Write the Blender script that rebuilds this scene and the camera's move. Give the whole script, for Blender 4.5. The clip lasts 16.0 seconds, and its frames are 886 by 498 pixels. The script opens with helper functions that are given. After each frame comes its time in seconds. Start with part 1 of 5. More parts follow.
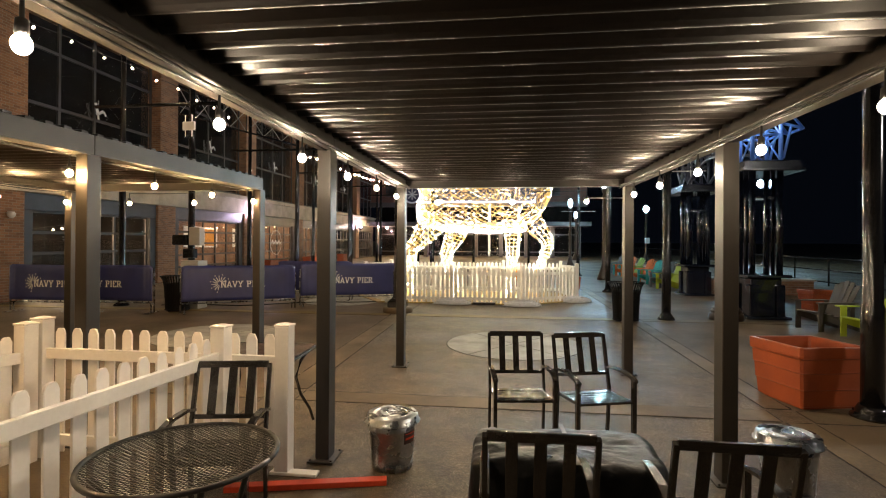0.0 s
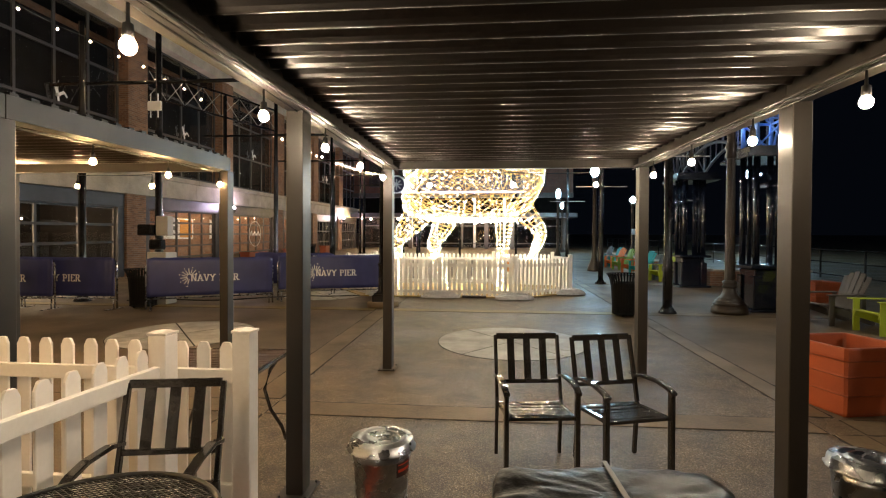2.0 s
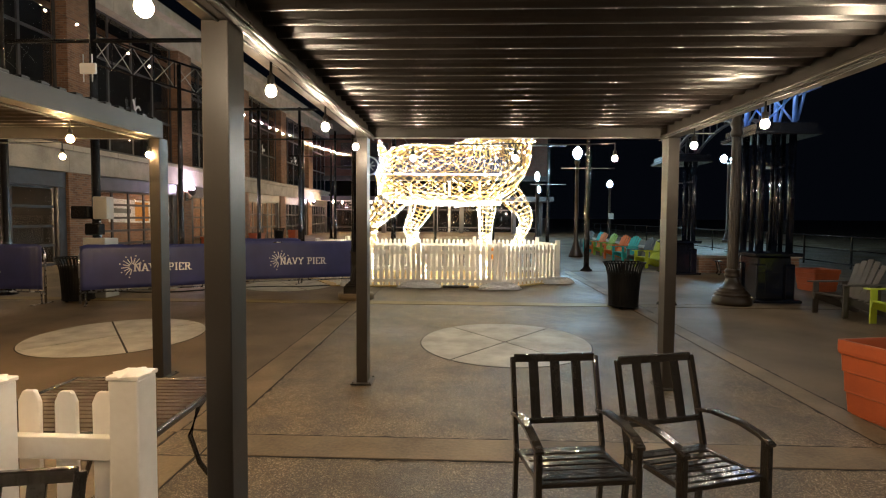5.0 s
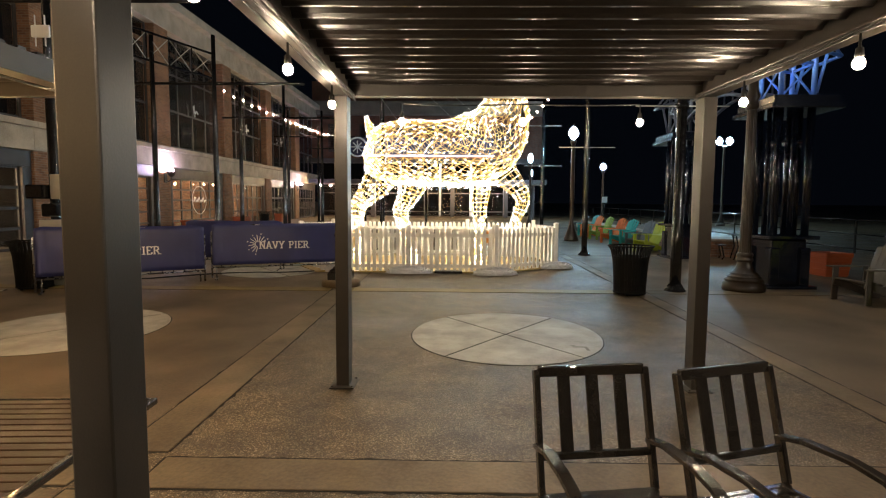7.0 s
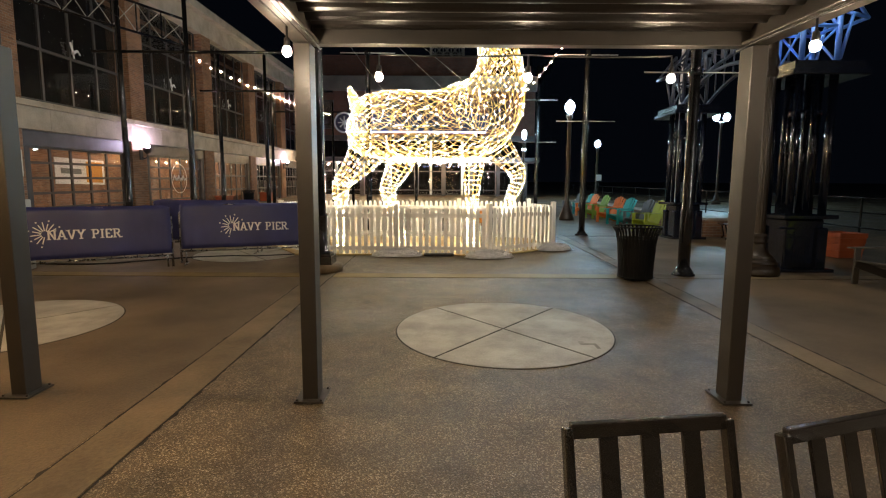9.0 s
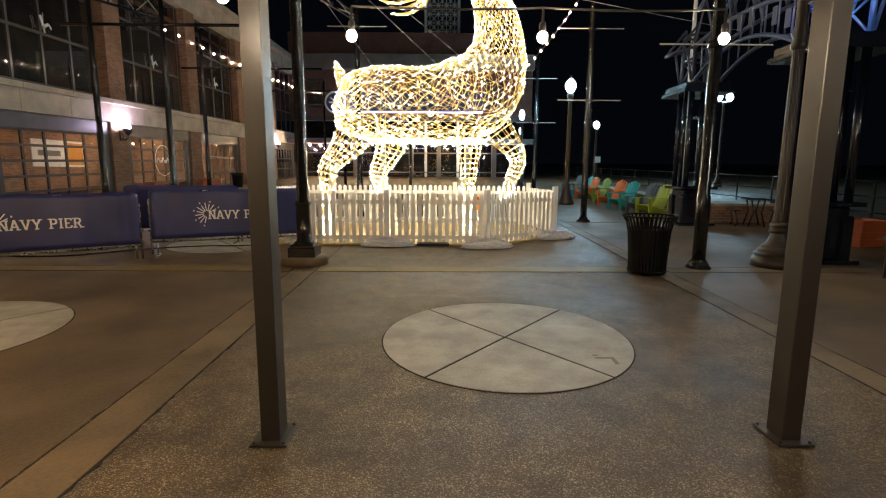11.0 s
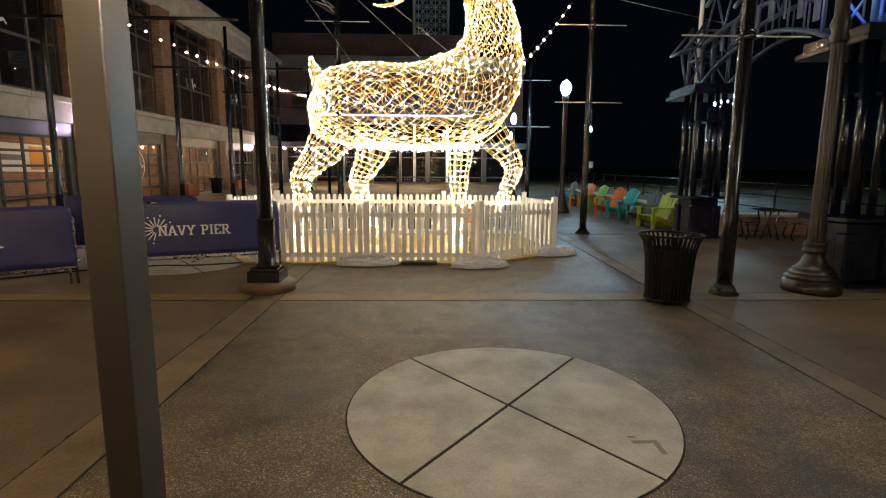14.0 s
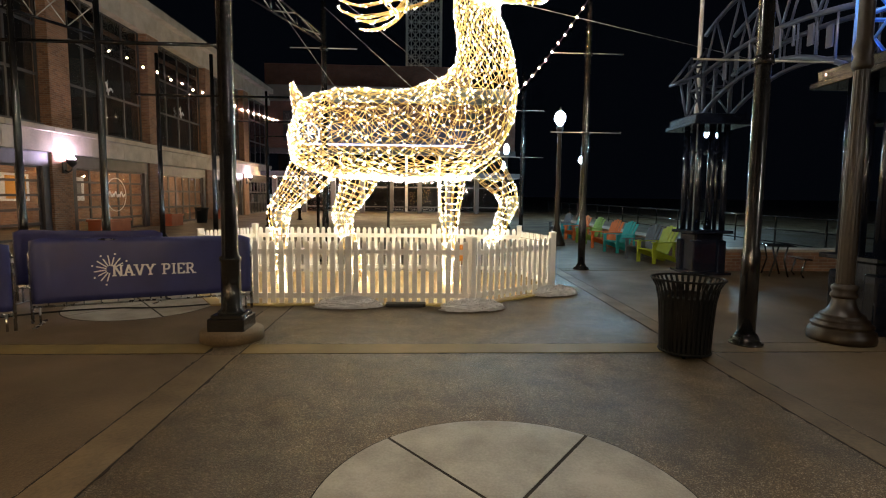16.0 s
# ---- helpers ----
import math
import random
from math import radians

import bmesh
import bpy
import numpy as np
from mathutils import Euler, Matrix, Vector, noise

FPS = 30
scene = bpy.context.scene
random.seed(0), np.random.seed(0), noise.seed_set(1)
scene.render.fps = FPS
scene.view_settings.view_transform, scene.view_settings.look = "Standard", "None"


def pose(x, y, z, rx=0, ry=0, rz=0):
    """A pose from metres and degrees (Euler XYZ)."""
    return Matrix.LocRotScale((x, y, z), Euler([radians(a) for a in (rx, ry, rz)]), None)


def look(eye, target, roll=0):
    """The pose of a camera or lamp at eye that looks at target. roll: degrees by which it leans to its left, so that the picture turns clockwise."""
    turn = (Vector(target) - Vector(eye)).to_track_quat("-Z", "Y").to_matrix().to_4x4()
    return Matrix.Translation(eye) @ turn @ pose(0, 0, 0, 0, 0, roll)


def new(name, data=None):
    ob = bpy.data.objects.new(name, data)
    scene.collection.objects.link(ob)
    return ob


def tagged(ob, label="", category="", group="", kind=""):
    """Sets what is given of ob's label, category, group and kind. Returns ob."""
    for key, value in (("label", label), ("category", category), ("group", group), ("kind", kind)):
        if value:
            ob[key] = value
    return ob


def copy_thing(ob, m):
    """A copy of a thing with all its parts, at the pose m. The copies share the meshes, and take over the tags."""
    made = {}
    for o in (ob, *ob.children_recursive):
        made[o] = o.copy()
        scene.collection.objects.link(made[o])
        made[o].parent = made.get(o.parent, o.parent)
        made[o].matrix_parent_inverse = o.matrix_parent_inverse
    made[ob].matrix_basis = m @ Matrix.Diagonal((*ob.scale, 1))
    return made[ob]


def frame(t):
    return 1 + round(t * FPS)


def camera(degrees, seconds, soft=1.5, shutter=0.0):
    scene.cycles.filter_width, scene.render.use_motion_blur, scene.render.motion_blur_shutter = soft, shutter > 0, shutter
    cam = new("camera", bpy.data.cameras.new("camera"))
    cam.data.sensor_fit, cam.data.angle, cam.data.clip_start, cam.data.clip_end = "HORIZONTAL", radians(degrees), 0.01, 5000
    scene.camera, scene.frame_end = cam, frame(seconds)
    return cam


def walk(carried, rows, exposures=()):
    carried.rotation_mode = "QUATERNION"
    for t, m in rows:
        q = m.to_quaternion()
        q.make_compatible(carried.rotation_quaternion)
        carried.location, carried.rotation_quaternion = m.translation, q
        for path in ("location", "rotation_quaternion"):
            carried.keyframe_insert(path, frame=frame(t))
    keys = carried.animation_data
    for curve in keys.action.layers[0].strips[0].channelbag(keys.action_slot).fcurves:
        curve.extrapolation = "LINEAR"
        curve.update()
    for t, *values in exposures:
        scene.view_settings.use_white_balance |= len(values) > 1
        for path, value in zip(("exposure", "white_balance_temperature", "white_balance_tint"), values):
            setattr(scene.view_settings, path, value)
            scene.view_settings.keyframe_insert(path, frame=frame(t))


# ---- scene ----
cam = camera(83.2, 16.0, soft=1.1)
SLOPE = 0.0225  # the plaza rises gently to the north
PATH = [
    (0, (-0.072, -0.757, 1.757), (-0.317, 1.227, 1.72), 0.4),
    (0.5, (-0.145, -0.58, 1.75), (-0.376, 1.406, 1.71), 0.4),
    (1, (-0.197, -0.401, 1.741), (-0.412, 1.587, 1.691), 0.3),
    (1.5, (-0.24, -0.223, 1.713), (-0.437, 1.766, 1.655), 0.3),
    (2, (-0.27, -0.025, 1.703), (-0.45, 1.966, 1.634), 0.3),
    (2.5, (-0.315, 0.159, 1.703), (-0.478, 2.15, 1.625), 0.3),
    (3, (-0.359, 0.345, 1.693), (-0.506, 2.337, 1.603), 0.3),
    (3.5, (-0.401, 0.522, 1.687), (-0.533, 2.515, 1.586), 0.3),
    (4, (-0.451, 0.7, 1.707), (-0.561, 2.694, 1.596), 0.4),
    (6.5, (-0.554, 1.622, 1.641), (-0.591, 3.614, 1.466), 0.3),
    (7, (-0.574, 1.81, 1.609), (-0.605, 3.8, 1.416), 0.4),
    (7.5, (-0.581, 1.999, 1.596), (-0.602, 3.988, 1.384), 0.4),
    (8, (-0.581, 2.178, 1.598), (-0.591, 4.164, 1.359), 0.4),
    (8.5, (-0.573, 2.364, 1.584), (-0.574, 4.347, 1.328), 0.3),
    (9, (-0.559, 2.569, 1.58), (-0.555, 4.55, 1.303), 0.3),
    (9.5, (-0.56, 2.752, 1.591), (-0.552, 4.729, 1.29), 0.3),
    (12, (-0.519, 3.69, 1.616), (-0.482, 5.657, 1.259), 0.3),
    (12.5, (-0.519, 3.887, 1.611), (-0.473, 5.855, 1.258), 0.3),
    (13, (-0.504, 4.058, 1.653), (-0.453, 6.026, 1.298), 0.3),
    (13.5, (-0.49, 4.236, 1.668), (-0.434, 6.204, 1.319), 0.4),
    (14, (-0.485, 4.423, 1.685), (-0.421, 6.394, 1.352), 0.4),
    (14.5, (-0.471, 4.618, 1.705), (-0.398, 6.592, 1.394), 0.5),
    (15, (-0.45, 4.799, 1.72), (-0.37, 6.777, 1.433), 0.5),
    (15.5, (-0.425, 4.983, 1.715), (-0.338, 6.965, 1.461), 0.5),
    (16, (-0.407, 5.173, 1.744), (-0.314, 7.159, 1.525), 0.6),
]


def tilted(p):
    """A point of the plaza's own plane in upright axes."""
    return (p[0], p[1] - SLOPE * p[2], p[2] + SLOPE * p[1])


walk(cam, [(t, look(tilted(eye), tilted(target), roll)) for t, eye, target, roll in PATH], exposures=[(0.0, 0.52), (4.0, 0.46), (8.0, 0.33), (12.0, 0.19), (16.0, 0.12)])

# ---- world and light ----
world = bpy.data.worlds.new("night")
scene.world = world
world.use_nodes = True
world.node_tree.nodes["Background"].inputs["Color"].default_value = (0.30, 0.42, 0.75, 1)
world.node_tree.nodes["Background"].inputs["Strength"].default_value = 0.003
scene.view_settings.exposure = 0.0
BULB, LED, STREET, SCONCE = 545.0, 106.0, 300.0, 450.0
HEAD = 85.0


# ---- materials ----
def node_mat(name):
    m = bpy.data.materials.new(name)
    m.use_nodes = True
    return m, m.node_tree, m.node_tree.nodes["Principled BSDF"]


def mat(name, c1, c2=None, rough=0.6, metal=0.0, coarse=1.5, fine=60.0, bump=0.15, amount=0.5, coat=0.0, spread=0.15, island=0.0):
    """A surface with stains at a coarse scale and grain at a fine one."""
    m, t, p = node_mat(name)
    c2 = c2 or tuple(v * 0.7 for v in c1)
    geo = t.nodes.new("ShaderNodeNewGeometry")
    a, b = t.nodes.new("ShaderNodeTexNoise"), t.nodes.new("ShaderNodeTexNoise")
    a.inputs["Scale"].default_value, b.inputs["Scale"].default_value = coarse, fine
    a.inputs["Detail"].default_value, b.inputs["Detail"].default_value = 6, 4
    for n in (a, b):
        t.links.new(geo.outputs["Position"], n.inputs["Vector"])
    add = t.nodes.new("ShaderNodeMath")
    add.operation = "MULTIPLY_ADD"
    t.links.new(b.outputs["Fac"], add.inputs[0])
    add.inputs[1].default_value = 0.45
    t.links.new(a.outputs["Fac"], add.inputs[2])
    ramp = t.nodes.new("ShaderNodeMapRange")
    ramp.inputs["From Min"].default_value, ramp.inputs["From Max"].default_value = 0.72 - amount * 0.5, 0.72 + amount * 0.5
    t.links.new(add.outputs[0], ramp.inputs["Value"])
    mix = t.nodes.new("ShaderNodeMix")
    mix.data_type = "RGBA"
    mix.inputs["A"].default_value, mix.inputs["B"].default_value = (*c1, 1), (*c2, 1)
    t.links.new(ramp.outputs["Result"], mix.inputs["Factor"])
    out = mix.outputs["Result"]
    if island:
        info = t.nodes.new("ShaderNodeObjectInfo")
        r = t.nodes.new("ShaderNodeMapRange")
        r.inputs["To Min"].default_value, r.inputs["To Max"].default_value = 1 - island, 1 + island
        t.links.new(info.outputs["Random"], r.inputs["Value"])
        hsv = t.nodes.new("ShaderNodeHueSaturation")
        t.links.new(r.outputs["Result"], hsv.inputs["Value"])
        t.links.new(out, hsv.inputs["Color"])
        out = hsv.outputs["Color"]
    t.links.new(out, p.inputs["Base Color"])
    rr = t.nodes.new("ShaderNodeMapRange")
    rr.inputs["To Min"].default_value, rr.inputs["To Max"].default_value = max(0.03, rough - spread), min(1, rough + spread)
    t.links.new(a.outputs["Fac"], rr.inputs["Value"])
    t.links.new(rr.outputs["Result"], p.inputs["Roughness"])
    p.inputs["Metallic"].default_value = metal
    p.inputs["Coat Weight"].default_value = coat
    if bump:
        bp = t.nodes.new("ShaderNodeBump")
        bp.inputs["Strength"].default_value, bp.inputs["Distance"].default_value = bump, 0.01
        t.links.new(b.outputs["Fac"], bp.inputs["Height"])
        t.links.new(bp.outputs["Normal"], p.inputs["Normal"])
    return m


def brick_mat(name, c1, c2, mortar, w=0.215, h=0.075):
    m, t, p = node_mat(name)
    geo = t.nodes.new("ShaderNodeNewGeometry")
    sep, com = t.nodes.new("ShaderNodeSeparateXYZ"), t.nodes.new("ShaderNodeCombineXYZ")
    t.links.new(geo.outputs["Position"], sep.inputs[0])
    add = t.nodes.new("ShaderNodeMath")
    t.links.new(sep.outputs["X"], add.inputs[0])
    t.links.new(sep.outputs["Y"], add.inputs[1])
    t.links.new(add.outputs[0], com.inputs["X"])
    t.links.new(sep.outputs["Z"], com.inputs["Y"])
    br = t.nodes.new("ShaderNodeTexBrick")
    br.inputs["Scale"].default_value = 1
    br.inputs["Brick Width"].default_value, br.inputs["Row Height"].default_value = w, h
    br.inputs["Mortar Size"].default_value, br.inputs["Mortar Smooth"].default_value = 0.007, 0.3
    br.inputs["Color1"].default_value, br.inputs["Color2"].default_value, br.inputs["Mortar"].default_value = (*c1, 1), (*c2, 1), (*mortar, 1)
    t.links.new(com.outputs[0], br.inputs["Vector"])
    no = t.nodes.new("ShaderNodeTexNoise")
    no.inputs["Scale"].default_value = 1.3
    t.links.new(geo.outputs["Position"], no.inputs["Vector"])
    hsv = t.nodes.new("ShaderNodeHueSaturation")
    r = t.nodes.new("ShaderNodeMapRange")
    r.inputs["To Min"].default_value, r.inputs["To Max"].default_value = 0.6, 1.4
    t.links.new(no.outputs["Fac"], r.inputs["Value"])
    t.links.new(r.outputs["Result"], hsv.inputs["Value"])
    t.links.new(br.outputs["Color"], hsv.inputs["Color"])
    t.links.new(hsv.outputs["Color"], p.inputs["Base Color"])
    p.inputs["Roughness"].default_value = 0.85
    bp = t.nodes.new("ShaderNodeBump")
    bp.invert = True
    bp.inputs["Strength"].default_value, bp.inputs["Distance"].default_value = 0.6, 0.008
    t.links.new(br.outputs["Fac"], bp.inputs["Height"])
    t.links.new(bp.outputs["Normal"], p.inputs["Normal"])
    return m


def glow(name, colour, strength):
    m, t, p = node_mat(name)
    p.inputs["Base Color"].default_value = (0.8, 0.8, 0.8, 1)
    p.inputs["Emission Color"].default_value = (*colour, 1)
    p.inputs["Emission Strength"].default_value = strength
    return m


def aggregate(name):
    """Exposed-aggregate paving: pebbles in grey-brown cement, stained in large clouds, a little damp."""
    m, t, p = node_mat(name)
    geo = t.nodes.new("ShaderNodeNewGeometry")
    vo = t.nodes.new("ShaderNodeTexVoronoi")
    vo.inputs["Scale"].default_value = 150
    big, mid = t.nodes.new("ShaderNodeTexNoise"), t.nodes.new("ShaderNodeTexNoise")
    big.inputs["Scale"].default_value, mid.inputs["Scale"].default_value = 0.55, 4.0
    big.inputs["Detail"].default_value = mid.inputs["Detail"].default_value = 8
    for n in (vo, big, mid):
        t.links.new(geo.outputs["Position"], n.inputs["Vector"])
    sep = t.nodes.new("ShaderNodeSeparateColor")
    t.links.new(vo.outputs["Color"], sep.inputs[0])
    cr = t.nodes.new("ShaderNodeValToRGB")
    # the palest pebbles also carry the paving's glints as colour
    cr.color_ramp.elements[0].color, cr.color_ramp.elements[1].color = (0.047, 0.030, 0.014, 1), (0.30, 0.245, 0.175, 1)
    cr.color_ramp.elements[0].position, cr.color_ramp.elements[1].position = 0.1, 0.97
    e = cr.color_ramp.elements.new(0.80)
    e.color = (0.125, 0.085, 0.042, 1)
    e = cr.color_ramp.elements.new(0.50)
    e.color = (0.084, 0.056, 0.027, 1)
    t.links.new(sep.outputs[0], cr.inputs[0])
    sm = t.nodes.new("ShaderNodeMath")
    t.links.new(big.outputs["Fac"], sm.inputs[0])
    t.links.new(mid.outputs["Fac"], sm.inputs[1])
    r = t.nodes.new("ShaderNodeMapRange")
    r.inputs["From Min"].default_value, r.inputs["From Max"].default_value = 0.75, 1.25
    r.inputs["To Min"].default_value, r.inputs["To Max"].default_value = 0.42, 1.32
    t.links.new(sm.outputs[0], r.inputs["Value"])
    hsv = t.nodes.new("ShaderNodeHueSaturation")
    t.links.new(r.outputs["Result"], hsv.inputs["Value"])
    t.links.new(cr.outputs[0], hsv.inputs["Color"])
    t.links.new(hsv.outputs[0], p.inputs["Base Color"])
    rr = t.nodes.new("ShaderNodeMapRange")
    rr.inputs["From Min"].default_value, rr.inputs["From Max"].default_value = 0.3, 0.7
    rr.inputs["To Min"].default_value, rr.inputs["To Max"].default_value = 0.34, 0.66
    t.links.new(big.outputs["Fac"], rr.inputs["Value"])
    t.links.new(rr.outputs["Result"], p.inputs["Roughness"])
    bp = t.nodes.new("ShaderNodeBump")
    bp.inputs["Strength"].default_value, bp.inputs["Distance"].default_value = 0.5, 0.006
    t.links.new(vo.outputs["Distance"], bp.inputs["Height"])
    t.links.new(bp.outputs["Normal"], p.inputs["Normal"])
    return m


def glass_mat(name, tint=(1, 1, 1)):
    m, t, p = node_mat(name)
    p.inputs["Base Color"].default_value = (*tint, 1)
    p.inputs["Roughness"].default_value = 0.02
    p.inputs["Transmission Weight"].default_value = 1.0
    p.inputs["IOR"].default_value = 1.45
    return m


AGG = aggregate("exposed_aggregate")
FIELD = mat("plain_concrete", (0.145, 0.100, 0.056), (0.060, 0.041, 0.023), 0.55, coarse=0.9, fine=55, bump=0.4, amount=0.42)
SMOOTH = mat("smooth_concrete", (0.172, 0.122, 0.066), (0.074, 0.052, 0.028), 0.6, coarse=1.7, fine=38, bump=0.35, amount=0.45)
YSTAIN = mat("yellow_stained_concrete", (0.23, 0.160, 0.042), (0.110, 0.076, 0.026), 0.6, coarse=1.6, fine=45, bump=0.2, amount=0.6)
DISC = mat("pale_concrete", (0.40, 0.38, 0.34), (0.23, 0.218, 0.192), 0.6, coarse=3.2, fine=60, bump=0.3, amount=0.42)
JOINT = mat("joint_filler", (0.016, 0.012, 0.009), rough=0.9)
STEEL = mat("taupe_powder_coat", (0.027, 0.022, 0.018), (0.018, 0.015, 0.012), 0.42, coarse=2.5, fine=140, bump=0.06)
LOUVRE = mat("louvre_coat", (0.013, 0.010, 0.008), (0.008, 0.006, 0.005), 0.39, metal=0.0, coarse=3, fine=90, bump=0.04)
BLACK = mat("black_paint", (0.007, 0.007, 0.008), (0.013, 0.0125, 0.013), 0.17, coarse=3, fine=120, bump=0.008, coat=0.1, spread=0.05)
BLUEBLK = mat("blue_black_paint", (0.004, 0.0065, 0.016), (0.003, 0.0045, 0.010), 0.20, coarse=3, fine=120, bump=0.006, coat=0.5, spread=0.04)
BINBLACK = mat("satin_black_paint", (0.005, 0.005, 0.005), (0.008, 0.008, 0.008), 0.55, coarse=4, fine=120, bump=0.02, spread=0.08)
BINBLACK.node_tree.nodes["Principled BSDF"].inputs["Specular IOR Level"].default_value = 0.14
GAPBLACK = mat("black_gap_sheet", (0.010, 0.009, 0.009), (0.016, 0.015, 0.014), 0.85, coarse=2, fine=40)
# gateway steel twice: BLUESTEEL coloured as dim, BLUE as lit by blue light
BLUESTEEL = mat("dim_blue_steel", (0.014, 0.020, 0.046), (0.009, 0.013, 0.032), 0.5, coarse=3, fine=90, bump=0.04)
BLUE = mat("lit_blue_steel", (0.05, 0.16, 0.55), (0.035, 0.11, 0.38), 0.4, coarse=3, fine=120, bump=0.05)
BRONZE = mat("bronze_paint", (0.022, 0.0125, 0.0055), (0.014, 0.008, 0.004), 0.36, coarse=3, fine=90, bump=0.1)
WHITE = mat("white_vinyl", (0.88, 0.85, 0.81), (0.74, 0.70, 0.65), 0.4, coarse=4, fine=40, bump=0.05, amount=0.7)
TABLEM = mat("black_table_metal", (0.007, 0.006, 0.006), (0.012, 0.011, 0.010), 0.40, coarse=6, fine=160, bump=0.02, spread=0.06)
CHAIRM = mat("black_chair_metal", (0.022, 0.019, 0.017), (0.032, 0.028, 0.025), 0.19, metal=0.2, coarse=6, fine=160, bump=0.015, coat=0.5, spread=0.04)
COVER = mat("black_vinyl_cover", (0.004, 0.004, 0.0045), (0.007, 0.007, 0.007), 0.34, coarse=5, fine=11, bump=1.0)
COVER.node_tree.nodes["Principled BSDF"].inputs["Specular IOR Level"].default_value = 0.16
GALV = mat("galvanised_steel", (0.50, 0.51, 0.53), (0.24, 0.25, 0.26), 0.27, metal=1.0, coarse=9, fine=60, bump=0.06, amount=0.7)
TERRA = mat("terracotta_plastic", (0.36, 0.080, 0.026), (0.25, 0.052, 0.018), 0.38, coarse=3, fine=80, bump=0.08)
SOIL = mat("potting_soil", (0.020, 0.012, 0.008), rough=0.95, coarse=9, fine=60, bump=0.8)
# darker copy of the limestone: weak light on the end building, as colour
DIMSTONE = mat("dimmed_limestone", (0.20, 0.18, 0.16), (0.11, 0.10, 0.09), 0.85, coarse=0.6, fine=12, bump=0.3)
STONE = mat("limestone", (0.62, 0.54, 0.44), (0.34, 0.29, 0.23), 0.8, coarse=1.4, fine=25, bump=0.4, amount=0.6)
FRAME = mat("dark_window_frame", (0.05, 0.043, 0.045), (0.035, 0.03, 0.03), 0.45, coarse=3, fine=70, bump=0.05)
BRICK = brick_mat("red_brick", (0.29, 0.145, 0.080), (0.17, 0.085, 0.050), (0.27, 0.22, 0.17))
# near-black: the darkness of unlit rooms is put into the colour
UNLIT = mat("unlit_black", (0.008, 0.0065, 0.006), rough=0.8)
UNLIT.node_tree.nodes["Principled BSDF"].inputs["Specular IOR Level"].default_value = 0.1
GLASS = glass_mat("window_glass")
BANNER = mat("navy_banner_vinyl", (0.032, 0.039, 0.155), (0.022, 0.027, 0.110), 0.36, coarse=2.5, fine=180, bump=0.05)
PRINT = mat("white_print", (0.80, 0.80, 0.82), (0.7, 0.7, 0.72), 0.5)
RED = mat("red_paint", (0.60, 0.060, 0.018), (0.42, 0.035, 0.012), 0.5, coarse=6, fine=60)
CABLE = mat("black_rubber", (0.012, 0.012, 0.012), rough=0.6)
GREYBOX = mat("grey_enclosure", (0.45, 0.44, 0.41), (0.36, 0.35, 0.33), 0.5)
NETBAG = mat("white_net", (0.78, 0.78, 0.80), (0.55, 0.55, 0.57), 0.7, coarse=14, fine=90, bump=1.0)
PLY = mat("sandy_plywood", (0.50, 0.36, 0.17), (0.36, 0.26, 0.13), 0.7, coarse=2, fine=50)
TABLEWOOD = mat("brown_slat", (0.034, 0.0135, 0.006), (0.021, 0.009, 0.0045), 0.52, coarse=5, fine=90, bump=0.1, coat=0.0)
TABLEWOOD.node_tree.nodes["Principled BSDF"].inputs["Specular IOR Level"].default_value = 0.15
# plain wire; its weak emission stands in for lamp light falling on it
GOLD = mat("gold_wire_lit", (0.55, 0.33, 0.065), (0.44, 0.26, 0.05), 0.45, coarse=6, fine=60, bump=0)
GOLD.node_tree.nodes["Principled BSDF"].inputs["Emission Color"].default_value = (1.0, 0.62, 0.10, 1)
GOLD.node_tree.nodes["Principled BSDF"].inputs["Emission Strength"].default_value = 0.06
ADIRON = {k: mat("plastic_lumber_" + k, c, tuple(v * 0.8 for v in c), 0.5, coarse=4, fine=60, bump=0.1) for k, c in dict(
    lime=(0.36, 0.44, 0.03), grey=(0.10, 0.12, 0.14), teal=(0.02, 0.30, 0.30), orange=(0.62, 0.15, 0.03), weathered=(0.065, 0.055, 0.048), green=(0.20, 0.33, 0.05)).items()}
WARM = glow("bulb_glow", (1.0, 0.79, 0.54), BULB)
WARMP2 = glow("amber_bulb_glow", (1.0, 0.62, 0.27), 1050)
WARM2 = glow("far_bulb_glow", (1.0, 0.70, 0.38), 900)
LEDM = glow("led_glow", (1.0, 0.94, 0.70), LED)
STREETM = glow("street_globe_glow", (0.50, 0.82, 1.0), STREET)
HEADM = glow("lamp_head_glow", (1.0, 0.94, 0.84), HEAD)
HEADM3 = glow("added_globe_glow", (1.0, 0.93, 0.82), 200)
HEADM2 = glow("acorn_globe_glow", (1.0, 0.90, 0.74), 125)
SCONCEM = glow("sconce_glow", (0.86, 0.70, 1.0), SCONCE)
ROOMM = glow("room_lamp_glow", (1.0, 0.66, 0.36), 74)
BLUELED = glow("blue_led_glow", (0.10, 0.28, 1.0), 3)


# ---- mesh helpers ----
def box(bm, c, s, m=None):
    """A box of size s about c, turned by m."""
    vs = []
    for dx in (-0.5, 0.5):
        for dy in (-0.5, 0.5):
            for dz in (-0.5, 0.5):
                v = Vector((dx * s[0], dy * s[1], dz * s[2]))
                vs.append(bm.verts.new(Vector(c) + (m @ v if m else v)))
    for f in ((0, 1, 3, 2), (4, 6, 7, 5), (0, 4, 5, 1), (2, 3, 7, 6), (0, 2, 6, 4), (1, 5, 7, 3)):
        bm.faces.new([vs[i] for i in f])


